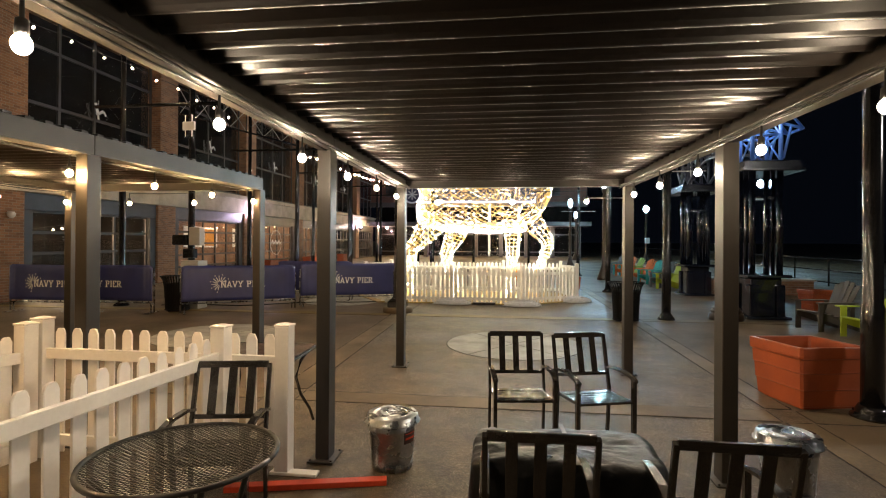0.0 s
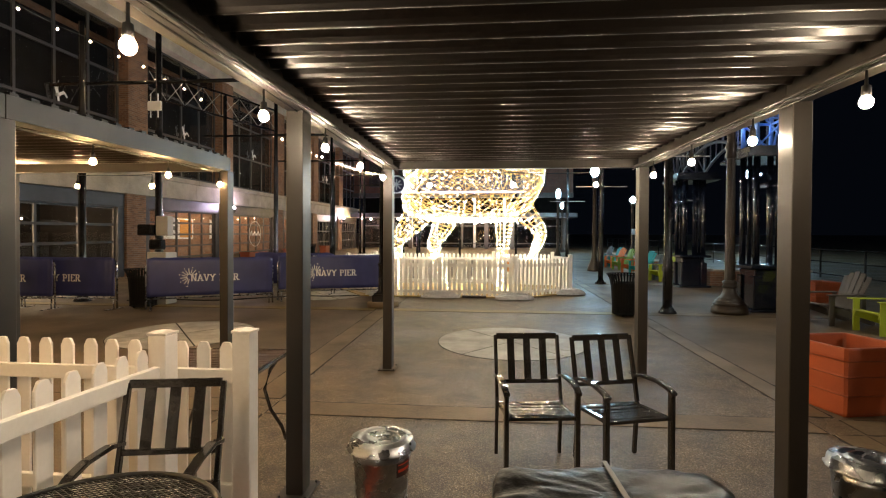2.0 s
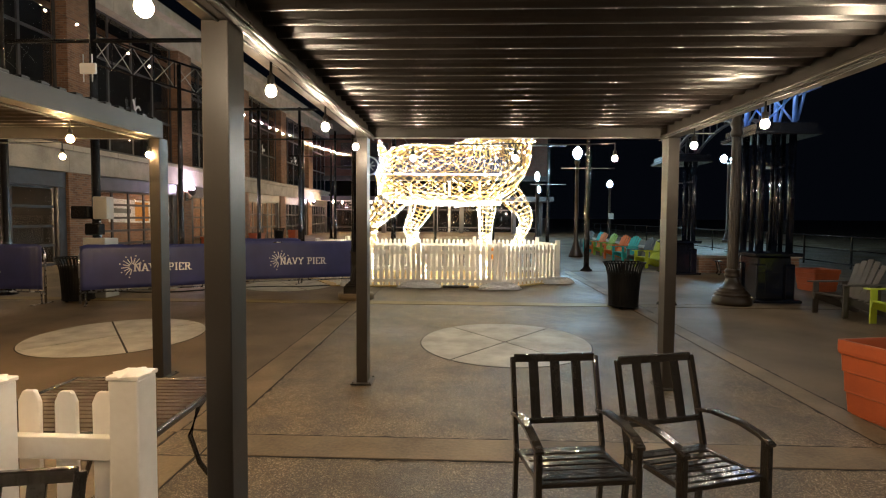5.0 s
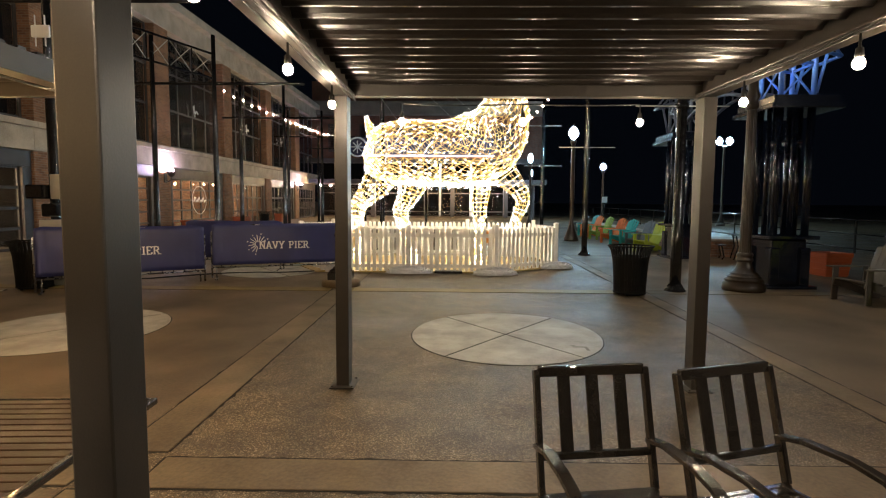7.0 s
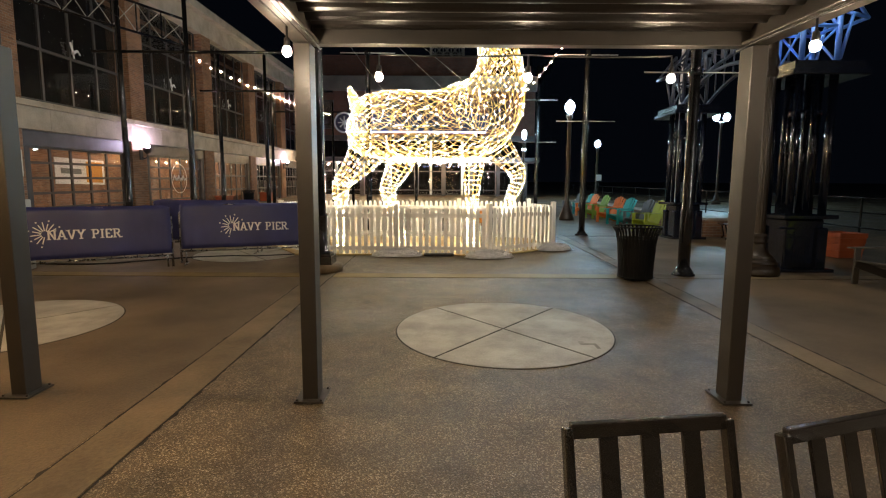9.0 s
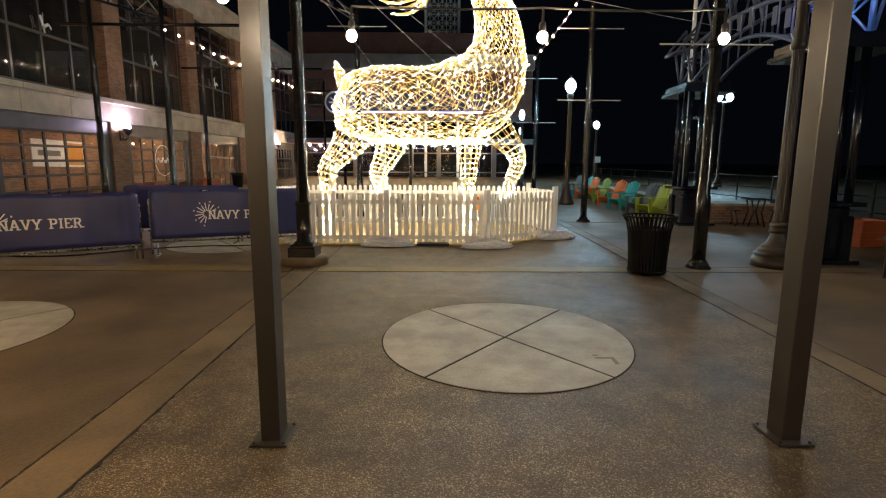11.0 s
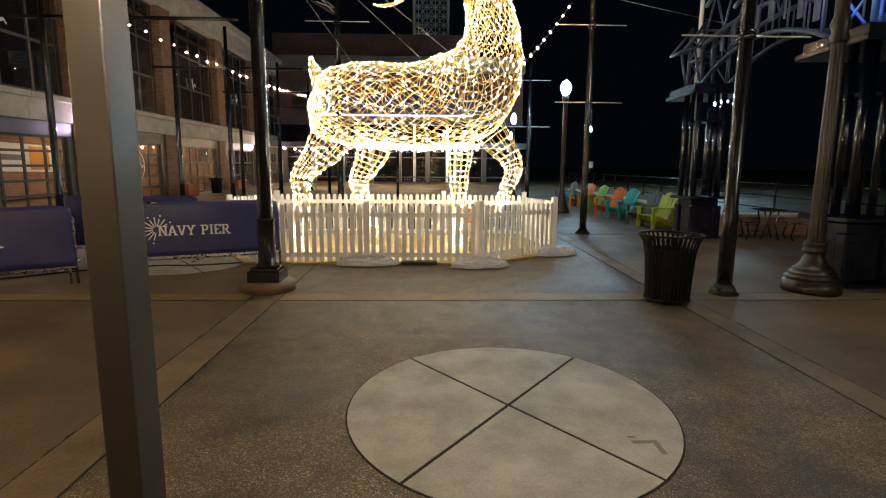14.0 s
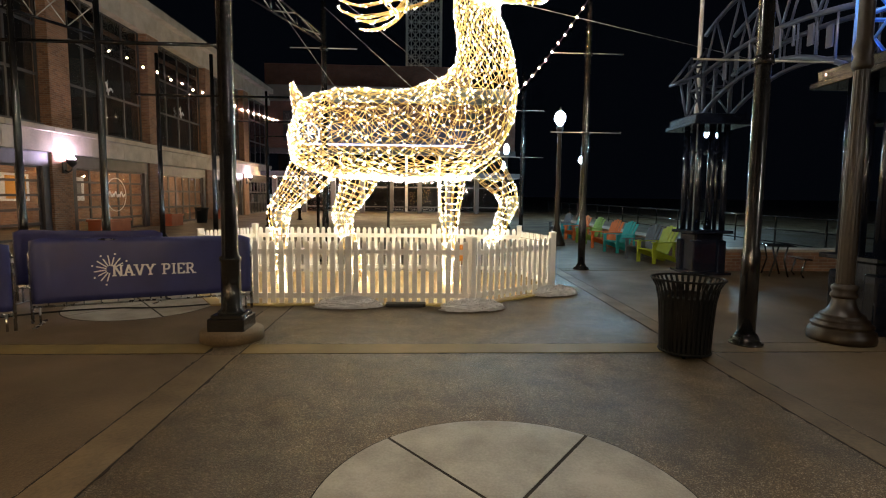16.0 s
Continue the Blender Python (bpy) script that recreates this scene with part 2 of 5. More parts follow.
def bbox(bm, c, s, bevel=0.006, m=None):
    """A box with chamfered edges."""
    b = bmesh.new()
    box(b, (0, 0, 0), s)
    bmesh.ops.bevel(b, geom=list(b.edges), offset=bevel, segments=2, affect="EDGES", profile=0.5)
    add_mesh(bm, b, Matrix.Translation(c) @ (m.to_4x4() if m else Matrix()))


def add_mesh(bm, b, m):
    """Adds the mesh b to bm at m, and frees b."""
    made = [bm.verts.new(m @ v.co) for v in b.verts]
    b.verts.index_update()
    for f in b.faces:
        g = bm.faces.new([made[v.index] for v in f.verts])
        g.smooth, g.material_index = f.smooth, f.material_index
    b.free()


def tube(bm, p, q, r, n=8, r2=None, caps=True, index=0):
    """A round bar from p to q."""
    p, q = Vector(p), Vector(q)
    r2 = r if r2 is None else r2
    d = (q - p).normalized()
    u = d.orthogonal().normalized()
    w = d.cross(u)
    a, b = [], []
    for i in range(n):
        o = u * math.cos(2 * math.pi * i / n) + w * math.sin(2 * math.pi * i / n)
        a.append(bm.verts.new(p + o * r))
        b.append(bm.verts.new(q + o * r2))
    for i in range(n):
        f = bm.faces.new((a[i], a[(i + 1) % n], b[(i + 1) % n], b[i]))
        f.smooth, f.material_index = True, index
    if caps:
        for ring in (a[::-1], b):
            bm.faces.new(ring).material_index = index


def pipe(bm, pts, r, n=6):
    """A round bar along a line of points."""
    pts = [Vector(p) for p in pts]
    rings = []
    for i, p in enumerate(pts):
        d = (pts[min(i + 1, len(pts) - 1)] - pts[max(i - 1, 0)]).normalized()
        ref = Vector((0, 0, 1)) if abs(d.z) < 0.9 else Vector((1, 0, 0))
        u = d.cross(ref).normalized()
        w = d.cross(u)
        rings.append([bm.verts.new(p + (u * math.cos(2 * math.pi * k / n) + w * math.sin(2 * math.pi * k / n)) * r) for k in range(n)])
    for a, b in zip(rings, rings[1:]):
        for k in range(n):
            bm.faces.new((a[k], a[(k + 1) % n], b[(k + 1) % n], b[k])).smooth = True
    bm.faces.new(rings[0][::-1])
    bm.faces.new(rings[-1])


def lathe(bm, profile, n=24, c=(0, 0, 0), smooth=True):
    """A turned body; profile: rows of (radius, height)."""
    rings = []
    for r, z in profile:
        rings.append([bm.verts.new((c[0] + r * math.cos(2 * math.pi * k / n), c[1] + r * math.sin(2 * math.pi * k / n), c[2] + z)) for k in range(n)])
    for a, b in zip(rings, rings[1:]):
        for k in range(n):
            bm.faces.new((a[k], a[(k + 1) % n], b[(k + 1) % n], b[k])).smooth = smooth
    bm.faces.new(rings[0][::-1])
    bm.faces.new(rings[-1])


def ball(bm, c, r, sz=1.0, n=12, m=8):
    lathe(bm, [(max(1e-3, r * math.sin(math.pi * i / m)), -r * sz * math.cos(math.pi * i / m)) for i in range(m + 1)], n, c)


def mesh_of(name, bm, material):
    me = bpy.data.meshes.new(name)
    bmesh.ops.recalc_face_normals(bm, faces=bm.faces)
    bm.to_mesh(me)
    bm.free()
    for x in (material if isinstance(material, (list, tuple)) else [material]):
        me.materials.append(x)
    return me


def part(name, bm, material, parent=None, label="", m=None):
    """Links a bmesh, or a shared mesh, as one mesh object under a thing or a part."""
    me = bm if isinstance(bm, bpy.types.Mesh) else mesh_of(name, bm, material)
    ob = new(name, me)
    ob.parent = parent
    if m is not None:
        ob.matrix_basis = m
    return tagged(ob, label)


def thing(name, label, category, group="", m=None, kind=""):
    ob = new(name)
    ob.empty_display_size = 0.1
    if m is not None:
        ob.matrix_basis = m
    return tagged(ob, label, category, group, kind)


def structure(name, bm, material, label, category="structure"):
    return tagged(part(name, bm, material), label, category, kind="structure")


def one(f, *a, **k):
    bm = bmesh.new()
    f(bm, *a, **k)
    return bm


GLYPHS = {
    "N": (0.74, [(0.12, 0, 0.12, 1), (0.62, 0, 0.62, 1), (0.12, 1, 0.62, 0)], [(0.12, 0), (0.08, 1), (0.62, 1)]),
    "A": (0.74, [(0.08, 0, 0.37, 1), (0.66, 0, 0.37, 1), (0.20, 0.32, 0.54, 0.32)], [(0.08, 0), (0.66, 0)]),
    "V": (0.72, [(0.08, 1, 0.36, 0), (0.64, 1, 0.36, 0)], [(0.08, 1), (0.64, 1)]),
    "Y": (0.72, [(0.08, 1, 0.36, 0.45), (0.64, 1, 0.36, 0.45), (0.36, 0, 0.36, 0.46)], [(0.08, 1), (0.64, 1), (0.36, 0)]),
    "P": (0.64, [(0.13, 0, 0.13, 1), (0.10, 0.95, 0.42, 0.95), (0.42, 0.95, 0.54, 0.84), (0.54, 0.86, 0.54, 0.60), (0.54, 0.62, 0.42, 0.48), (0.44, 0.48, 0.12, 0.48)], [(0.13, 0), (0.08, 1)]),
    "I": (0.34, [(0.17, 0, 0.17, 1)], [(0.17, 0), (0.17, 1)]),
    "E": (0.64, [(0.13, 0, 0.13, 1), (0.06, 0.95, 0.56, 0.95), (0.12, 0.5, 0.42, 0.5), (0.06, 0.05, 0.58, 0.05), (0.55, 0.95, 0.55, 0.76), (0.57, 0.05, 0.57, 0.26)], []),
    "R": (0.74, [(0.13, 0, 0.13, 1), (0.10, 0.95, 0.42, 0.95), (0.42, 0.95, 0.54, 0.84), (0.54, 0.86, 0.54, 0.62), (0.54, 0.64, 0.42, 0.50), (0.44, 0.50, 0.12, 0.50), (0.36, 0.50, 0.62, 0.0)], [(0.13, 0), (0.08, 1), (0.66, 0)]),
    " ": (0.42, [], []),
}


def letter(ch, size, stretch=1.04):
    """A flat slab-serif capital in the x-z plane, facing -y."""
    bm = bmesh.new()
    strokes, serifs = GLYPHS[ch][1:]
    quads = []
    for a, b, c, d in strokes:
        p, q = Vector((a * stretch, 0, b)), Vector((c * stretch, 0, d))
        e = (q - p).normalized()
        n = Vector((-e.z, 0, e.x)) * (0.085 if abs(e.z) > 0.3 else 0.06)
        quads.append((p - n, q - n, q + n, p + n))
    for a, b in serifs:
        c = Vector((a * stretch, 0, 0.05 if b == 0 else 0.95))
        quads.append([c + Vector((u * 0.17 * stretch, 0, v * 0.05)) for u, v in ((-1, -1), (1, -1), (1, 1), (-1, 1))])
    for k, quad in enumerate(quads):
        bm.faces.new([bm.verts.new(v * size - Vector((0, 0.0004 * k, 0))) for v in quad])
    return bm


# ---- ground ----
bm = bmesh.new()
for x0, x1, y0, y1 in ((-400, 400, -400, 400),):
    bm.faces.new([bm.verts.new(p) for p in ((x0, y0, 0), (x1, y0, 0), (x1, y1, 0), (x0, y1, 0))])
ground = structure("ground", bm, AGG, "damp exposed-aggregate concrete plaza", "ground")


def slab(name, x0, x1, y0, y1, material, gap=0.017):
    """A cast strip between two dark joints."""
    # ragged dark joints along all four sides
    r = random.Random(int(x0 * 31 + y0 * 17))
    bm = bmesh.new()
    for p, q in (((x0, y0), (x0, y1)), ((x1, y0), (x1, y1)), ((x0, y0), (x1, y0)), ((x0, y1), (x1, y1))):
        p, q = Vector((*p, 0.0026)), Vector((*q, 0.0026))
        d = q - p
        side = Vector((-d.y, d.x, 0)).normalized()
        n = max(2, int(d.length / 0.06))
        prev = None
        for i in range(n + 1):
            c = p + d * (i / n) + side * r.uniform(-0.004, 0.004)
            wd = gap * (0.35 + 0.75 * r.random() ** 1.5) if r.random() > 0.05 else gap * 1.8
            cur = (bm.verts.new(c - side * wd), bm.verts.new(c + side * wd))
            if prev:
                bm.faces.new((prev[0], cur[0], cur[1], prev[1]))
            prev = cur
    part("joint", bm, JOINT, ground)
    bm = bmesh.new()
    bbox(bm, ((x0 + x1) / 2, (y0 + y1) / 2, 0.003), (x1 - x0 - 0.014, y1 - y0 - 0.014, 0.008), 0.002)
    return part(name, bm, material, ground)


for i in range(-2, 5):
    slab("paving_strip", -2.70, -2.36, i * 6.06 - 1.24, i * 6.06 + 4.40, SMOOTH)
    slab("paving_strip", 2.64, 2.90, i * 6.06 - 1.24, i * 6.06 + 4.40, SMOOTH)
for y in (4.42, 10.50, 16.56, -1.62):
    stain = YSTAIN if y == 10.50 else SMOOTH
    slab("paving_strip", -2.34, 2.62, y, y + 0.34, stain)
    slab("paving_strip", -13.1, -2.72, y + 0.01, y + 0.35, stain)
    slab("paving_strip", 2.92, 12.3, y, y + 0.34, SMOOTH)
for y0, y1 in ((-12.0, -1.64), (-1.26, 4.40), (4.79, 10.48), (10.87, 16.54), (16.92, 46.0)):
    for x0, x1 in ((-13.1, -2.72), (2.92, 12.3)):
        part("paving_field", one(bbox, ((x0 + x1) / 2, (y0 + y1) / 2, 0.0006), (x1 - x0, y1 - y0, 0.003), 0.001), FIELD, ground, "plain brown-grey concrete")


def paving_disc(x, y, r, turn):
    """A pale round of four quarters, with open joints."""
    bm = bmesh.new()
    lathe(bm, [(r + 0.013, 0.0005), (r + 0.013, 0.0035)], 64, (x, y, 0), False)
    part("joint", bm, JOINT, ground)
    a0 = [turn, 180 - turn, 180 + turn, 360 - turn, 360 + turn]
    for a, b in zip(a0, a0[1:]):
        bm = bmesh.new()
        n = 20
        mid = radians((a + b) / 2)
        c = Vector((x + 0.013 * math.cos(mid) / math.sin(radians((b - a) / 2)), y + 0.013 * math.sin(mid) / math.sin(radians((b - a) / 2)), 0.008))
        da = math.degrees(0.013 / r)
        rim = [Vector((x + r * math.cos(radians(v)), y + r * math.sin(radians(v)), 0.008)) for v in np.linspace(a + da, b - da, n)]
        top = [bm.verts.new(p) for p in [c] + rim]
        low = [bm.verts.new((p.x, p.y, 0.001)) for p in [c] + rim]
        bm.faces.new(top)
        for i in range(len(top)):
            j = (i + 1) % len(top)
            bm.faces.new((top[i], low[i], low[j], top[j]))
        part("paving_quarter", bm, DISC, ground)


paving_disc(0.095, 7.715, 1.125, 50.5)
bm = bmesh.new()
for c, sz in (((0.86, 7.22, 0.0086), (0.16, 0.035, 0.001)), ((0.925, 7.15, 0.0086), (0.035, 0.13, 0.001)), ((0.80, 7.28, 0.0086), (0.05, 0.02, 0.001))):
    bbox(bm, c, sz, 0.0003)
part("stain", bm, mat("dark_stain", (0.20, 0.19, 0.16), rough=0.7), ground, "dark stain on pale paving")
paving_disc(-5.28, 7.78, 1.105, 50.5)
paving_disc(-4.64, 12.95, 1.05, 50.5)


# ---- pergolas ----
POST, DEEP, BEAM0, BEAM1 = 0.110, 0.148, 2.47, 2.64


def slat_mesh():
    """One roof louvre, 1 m long along x: a deep blade sloping down to a rolled lip, hollow behind."""
    bm = bmesh.new()
    prof = [(-0.078, 0.046), (-0.074, 0.038), (-0.030, 0.016), (0.012, -0.008), (0.022, -0.019), (0.030, -0.025), (0.040, -0.026), (0.048, -0.020), (0.051, -0.010), (0.050, 0.046)]
    ends = [[bm.verts.new((x, y, z)) for y, z in prof] for x in (-0.5, 0.5)]
    n = len(prof)
    for i in range(n):
        f = bm.faces.new((ends[0][i], ends[0][(i + 1) % n], ends[1][(i + 1) % n], ends[1][i]))
        f.smooth = 2 < i < 8
    bm.faces.new(ends[0])
    bm.faces.new(ends[1][::-1])
    return mesh_of("louvre", bm, LOUVRE)


SLAT = slat_mesh()


def pergola(x0, x1, ys, label):
    top = thing("pergola", label, "pergola")
    w = x1 - x0
    for y in ys:
        for x in (x0, x1):
            bm = bmesh.new()
            bbox(bm, (x, y, BEAM0 / 2 + 0.005), (POST, DEEP, BEAM0 - 0.012), 0.006)
            p = part("post", bm, STEEL, top)
            bm = bmesh.new()
            bbox(bm, (x, y, 0.012), (0.21, 0.25, 0.014), 0.003)
            for sx in (-1, 1):
                for sy in (-1, 1):
                    tube(bm, (x + sx * 0.085, y + sy * 0.105, 0.019), (x + sx * 0.085, y + sy * 0.105, 0.032), 0.009, 6)
            part("base_plate", bm, STEEL, p)
    y0, y1 = ys[0] - POST / 2, ys[-1] + POST / 2
    for x, s in ((x0, 1), (x1, -1)):
        for a, b in zip(ys, ys[1:]):
            bm = bmesh.new()
            bbox(bm, (x, (a + b) / 2, (BEAM0 + BEAM1) / 2), (POST, b - a - 0.006, BEAM1 - BEAM0), 0.004)
            bbox(bm, (x + s * (POST / 2 + 0.03), (a + b) / 2, BEAM0 + 0.012), (0.058, b - a - 0.006, 0.02), 0.004)
            part("beam", bm, STEEL, top)
        bm = bmesh.new()
        pipe(bm, [(x + s * 0.10, y, BEAM0 - 0.012 + 0.006 * math.sin(y * 9)) for y in np.arange(y0 + 0.05, y1, 0.12)], 0.007, 5)
        part("cable", bm, CABLE, top)
    for y in (ys[0], ys[-1]):
        bm = bmesh.new()
        bbox(bm, ((x0 + x1) / 2, y, (BEAM0 + BEAM1) / 2), (w - POST - 0.004, POST * 0.8, BEAM1 - BEAM0), 0.004)
        part("beam", bm, STEEL, top)
    y = y0 + 0.16
    while y < y1 - 0.14:
        part("louvre", SLAT, None, top, m=Matrix.Translation(((x0 + x1) / 2, y, 2.585)) @ Matrix.Diagonal((w - POST - 0.05, 1, 1, 1)))
        y += 0.165
    # added sheet: black stands in for shade in the gaps, blocks lamps above
    part("roof_membrane", one(bbox, ((x0 + x1) / 2, (y0 + y1) / 2, 2.650), (w - POST - 0.01, y1 - y0 - 0.02, 0.010), 0.003), GAPBLACK, top, "added black sheet keeping louvre gaps dark")
    clip = mesh_of("louvre_clip", one(bbox, (0, 0, 0), (POST * 0.9, 0.07, 0.022), 0.003), LOUVRE)
    y = y0 + 0.1
    while y < y1 - 0.05:
        for x in (x0, x1):
            part("louvre_clip", clip, None, top, m=Matrix.Translation((x, y, BEAM1 + 0.011)))
        y += 0.165
    return top


pergola(-1.495, 1.540, (-2.93, 0.08, 3.08, 6.03), "taupe powder-coated steel pergola with louvred roof on plaza")
pergola(-6.64, -3.62, (-3.0, 0.05, 3.08, 6.08), "second taupe steel pergola with louvred roof and bulbs")


def bulb_into(parent, p, drop=0.12, material=WARM, r=0.027):
    """A hanging festoon bulb under p."""
    x, y, z = p
    s = part("socket", one(lathe, [(0.006, drop), (0.007, 0.055), (0.017, 0.05), (0.02, 0.01), (0.015, 0.0)], 10, (x, y, z + r * 0.9)), CABLE, parent)
    part("bulb", one(ball, p, r, 1.12, 12, 8), material, s)


def string(label, spans, bulbs, drop=0.12, r=0.027, material=WARM, group="string lights"):
    top = thing("string_light", label, "string light", group)
    for pts in spans:
        part("cord", one(pipe, pts, 0.006, 5), CABLE, top)
    for b in bulbs:
        bulb_into(top, b, drop, material, r)
    return top


def sagging(a, b, sag=0.1, n=8):
    a, b = Vector(a), Vector(b)
    return [a.lerp(b, i / n) - Vector((0, 0, sag * 4 * (i / n) * (1 - i / n))) for i in range(n + 1)]


# first three bulbs are unseen, added to brighten the near picket fence
LB = [(-1.48, 0.5 + 1.02 * i, 2.325) for i in range(-3, 6)]
RB = [(1.44, 0.42 + 0.98 * i, 2.30) for i in range(1, 6)]
FB = [(-1.0, 6.10, 2.28), (0.03, 6.10, 2.28), (1.02, 6.10, 2.28)]
for bulbs, label in ((LB, "warm bulbs hanging along pergola beam"), (RB, "warm bulbs strung below pergola beam"), (FB, "three warm bulbs below pergola front beam")):
    string(label, [sagging(Vector(a) + Vector((0, 0, 0.15)), Vector(b) + Vector((0, 0, 0.15)), 0.012, 6) for a, b in zip(bulbs, bulbs[1:])], bulbs)
P2A = [(-3.67, 6.0 - 1.02 * i, 2.30) for i in range(0, 6)]
P2B = [(-6.62, 5.95 - 1.02 * i, 2.30) for i in range(0, 4)]
P2C = [(-5.7, 6.1, 2.29), (-4.65, 6.1, 2.29)]
for bulbs in (P2A, P2B, P2C):
    string("warm bulbs hanging below second pergola", [sagging(Vector(a) + Vector((0, 0, 0.15)), Vector(b) + Vector((0, 0, 0.15)), 0.012, 6) for a, b in zip(bulbs, bulbs[1:])], bulbs, material=WARMP2)


# ---- picket fences ----
def picket_mesh(w, h, t):
    """A flat picket with a clipped top."""
    bm = bmesh.new()
    prof = [(-w / 2, 0), (w / 2, 0), (w / 2, h - w * 0.5), (w * 0.33, h - w * 0.12), (w * 0.2, h), (-w * 0.2, h), (-w * 0.33, h - w * 0.12), (-w / 2, h - w * 0.5)]
    f = [bm.verts.new((x, -t / 2, z)) for x, z in prof]
    b = [bm.verts.new((x, t / 2, z)) for x, z in prof]
    bm.faces.new(f)
    bm.faces.new(b[::-1])
    for i in range(len(prof)):
        j = (i + 1) % len(prof)
        bm.faces.new((f[i], b[i], b[j], f[j]))
    bmesh.ops.bevel(bm, geom=[e for e in bm.edges if e.calc_length() > t * 1.5], offset=0.003, segments=1, affect="EDGES")
    return mesh_of("picket", bm, WHITE)


PICKETS = {}


def fence_panel(p, q, n, h=1.0, w=0.075, ends=(1, 1), post=0.10, cap=1.07, label="white vinyl picket fence panel", group="white picket fence", rails=(0.14, 0.83), stand=0.03, side=-1):
    """A panel from p to q; posts at the ends that are set."""
    p, q = Vector((*p, 0)), Vector((*q, 0))
    d = q - p
    L = d.length
    top = thing("picket_fence", label, "fence", group, Matrix.Translation(p) @ Matrix.Rotation(math.atan2(d.y, d.x), 4, "Z"))
    for k, e in enumerate(ends):
        if e:
            bm = bmesh.new()
            x = k * L
            bbox(bm, (x, 0, cap / 2), (post, post, cap), 0.006)
            ps = part("post", bm, WHITE, top)
            bm = bmesh.new()
            bbox(bm, (x, 0, cap + 0.008), (post + 0.010, post + 0.010, 0.016), 0.004)
            lathe(bm, [(post * 0.70, 0), (post * 0.45, 0.006), (0.004, 0.014)], 4, (x, 0, cap + 0.015), False)
            part("post_cap", bm, WHITE, ps)
    for z in rails:
        bm = bmesh.new()
        bbox(bm, (L / 2, 0, z), (L - post * 0.9, 0.04, 0.085), 0.004)
        part("rail", bm, WHITE, top)
    key = (w, h)
    if key not in PICKETS:
        PICKETS[key] = picket_mesh(w, h - stand, 0.018)
    for i in range(n):
        x = post / 2 + (L - post) * (i + 0.5) / n
        part("picket", PICKETS[key], None, top, m=Matrix.Translation((x, side * 0.032, stand)) @ Matrix.Rotation(radians(random.uniform(-0.5, 0.5)), 4, "Y"))
    return top


near = "white picket fence by tables"
lab = "scuffed white vinyl picket fence panel beside cafe tables"
fp = fence_panel((-3.78, 2.82), (-1.715, 2.80), 13, 1.03, 0.085, (1, 1), 0.11, 1.10, lab, near, side=1)
part("foot_board", one(bbox, (2.16, -0.02, 0.012), (0.36, 0.085, 0.022), 0.004), WHITE, fp)
fence_panel((-2.16, 2.69), (-2.24, 0.80), 12, 1.03, 0.085, (1, 1), 0.11, 1.10, lab, near, rails=(0.14, 0.88))
fence_panel((-3.78, 2.68), (-4.02, 0.78), 12, 1.0, 0.085, (1, 1), 0.11, 1.08, lab, near)
ring = [(-4.35, 14.3), (-3.45, 12.95), (-1.52, 12.98), (0.42, 12.95), (2.02, 14.15), (1.75, 15.9), (-0.1, 16.1), (-2.0, 16.1), (-3.9, 15.9)]
for i, (p, q) in enumerate(zip(ring, ring[1:] + ring[:1])):
    fence_panel(p, q, 14, 1.0, 0.078, (1, 0), 0.10, 1.06, "white vinyl picket fence panel round lit deer sculpture", "white picket fence round sculpture")


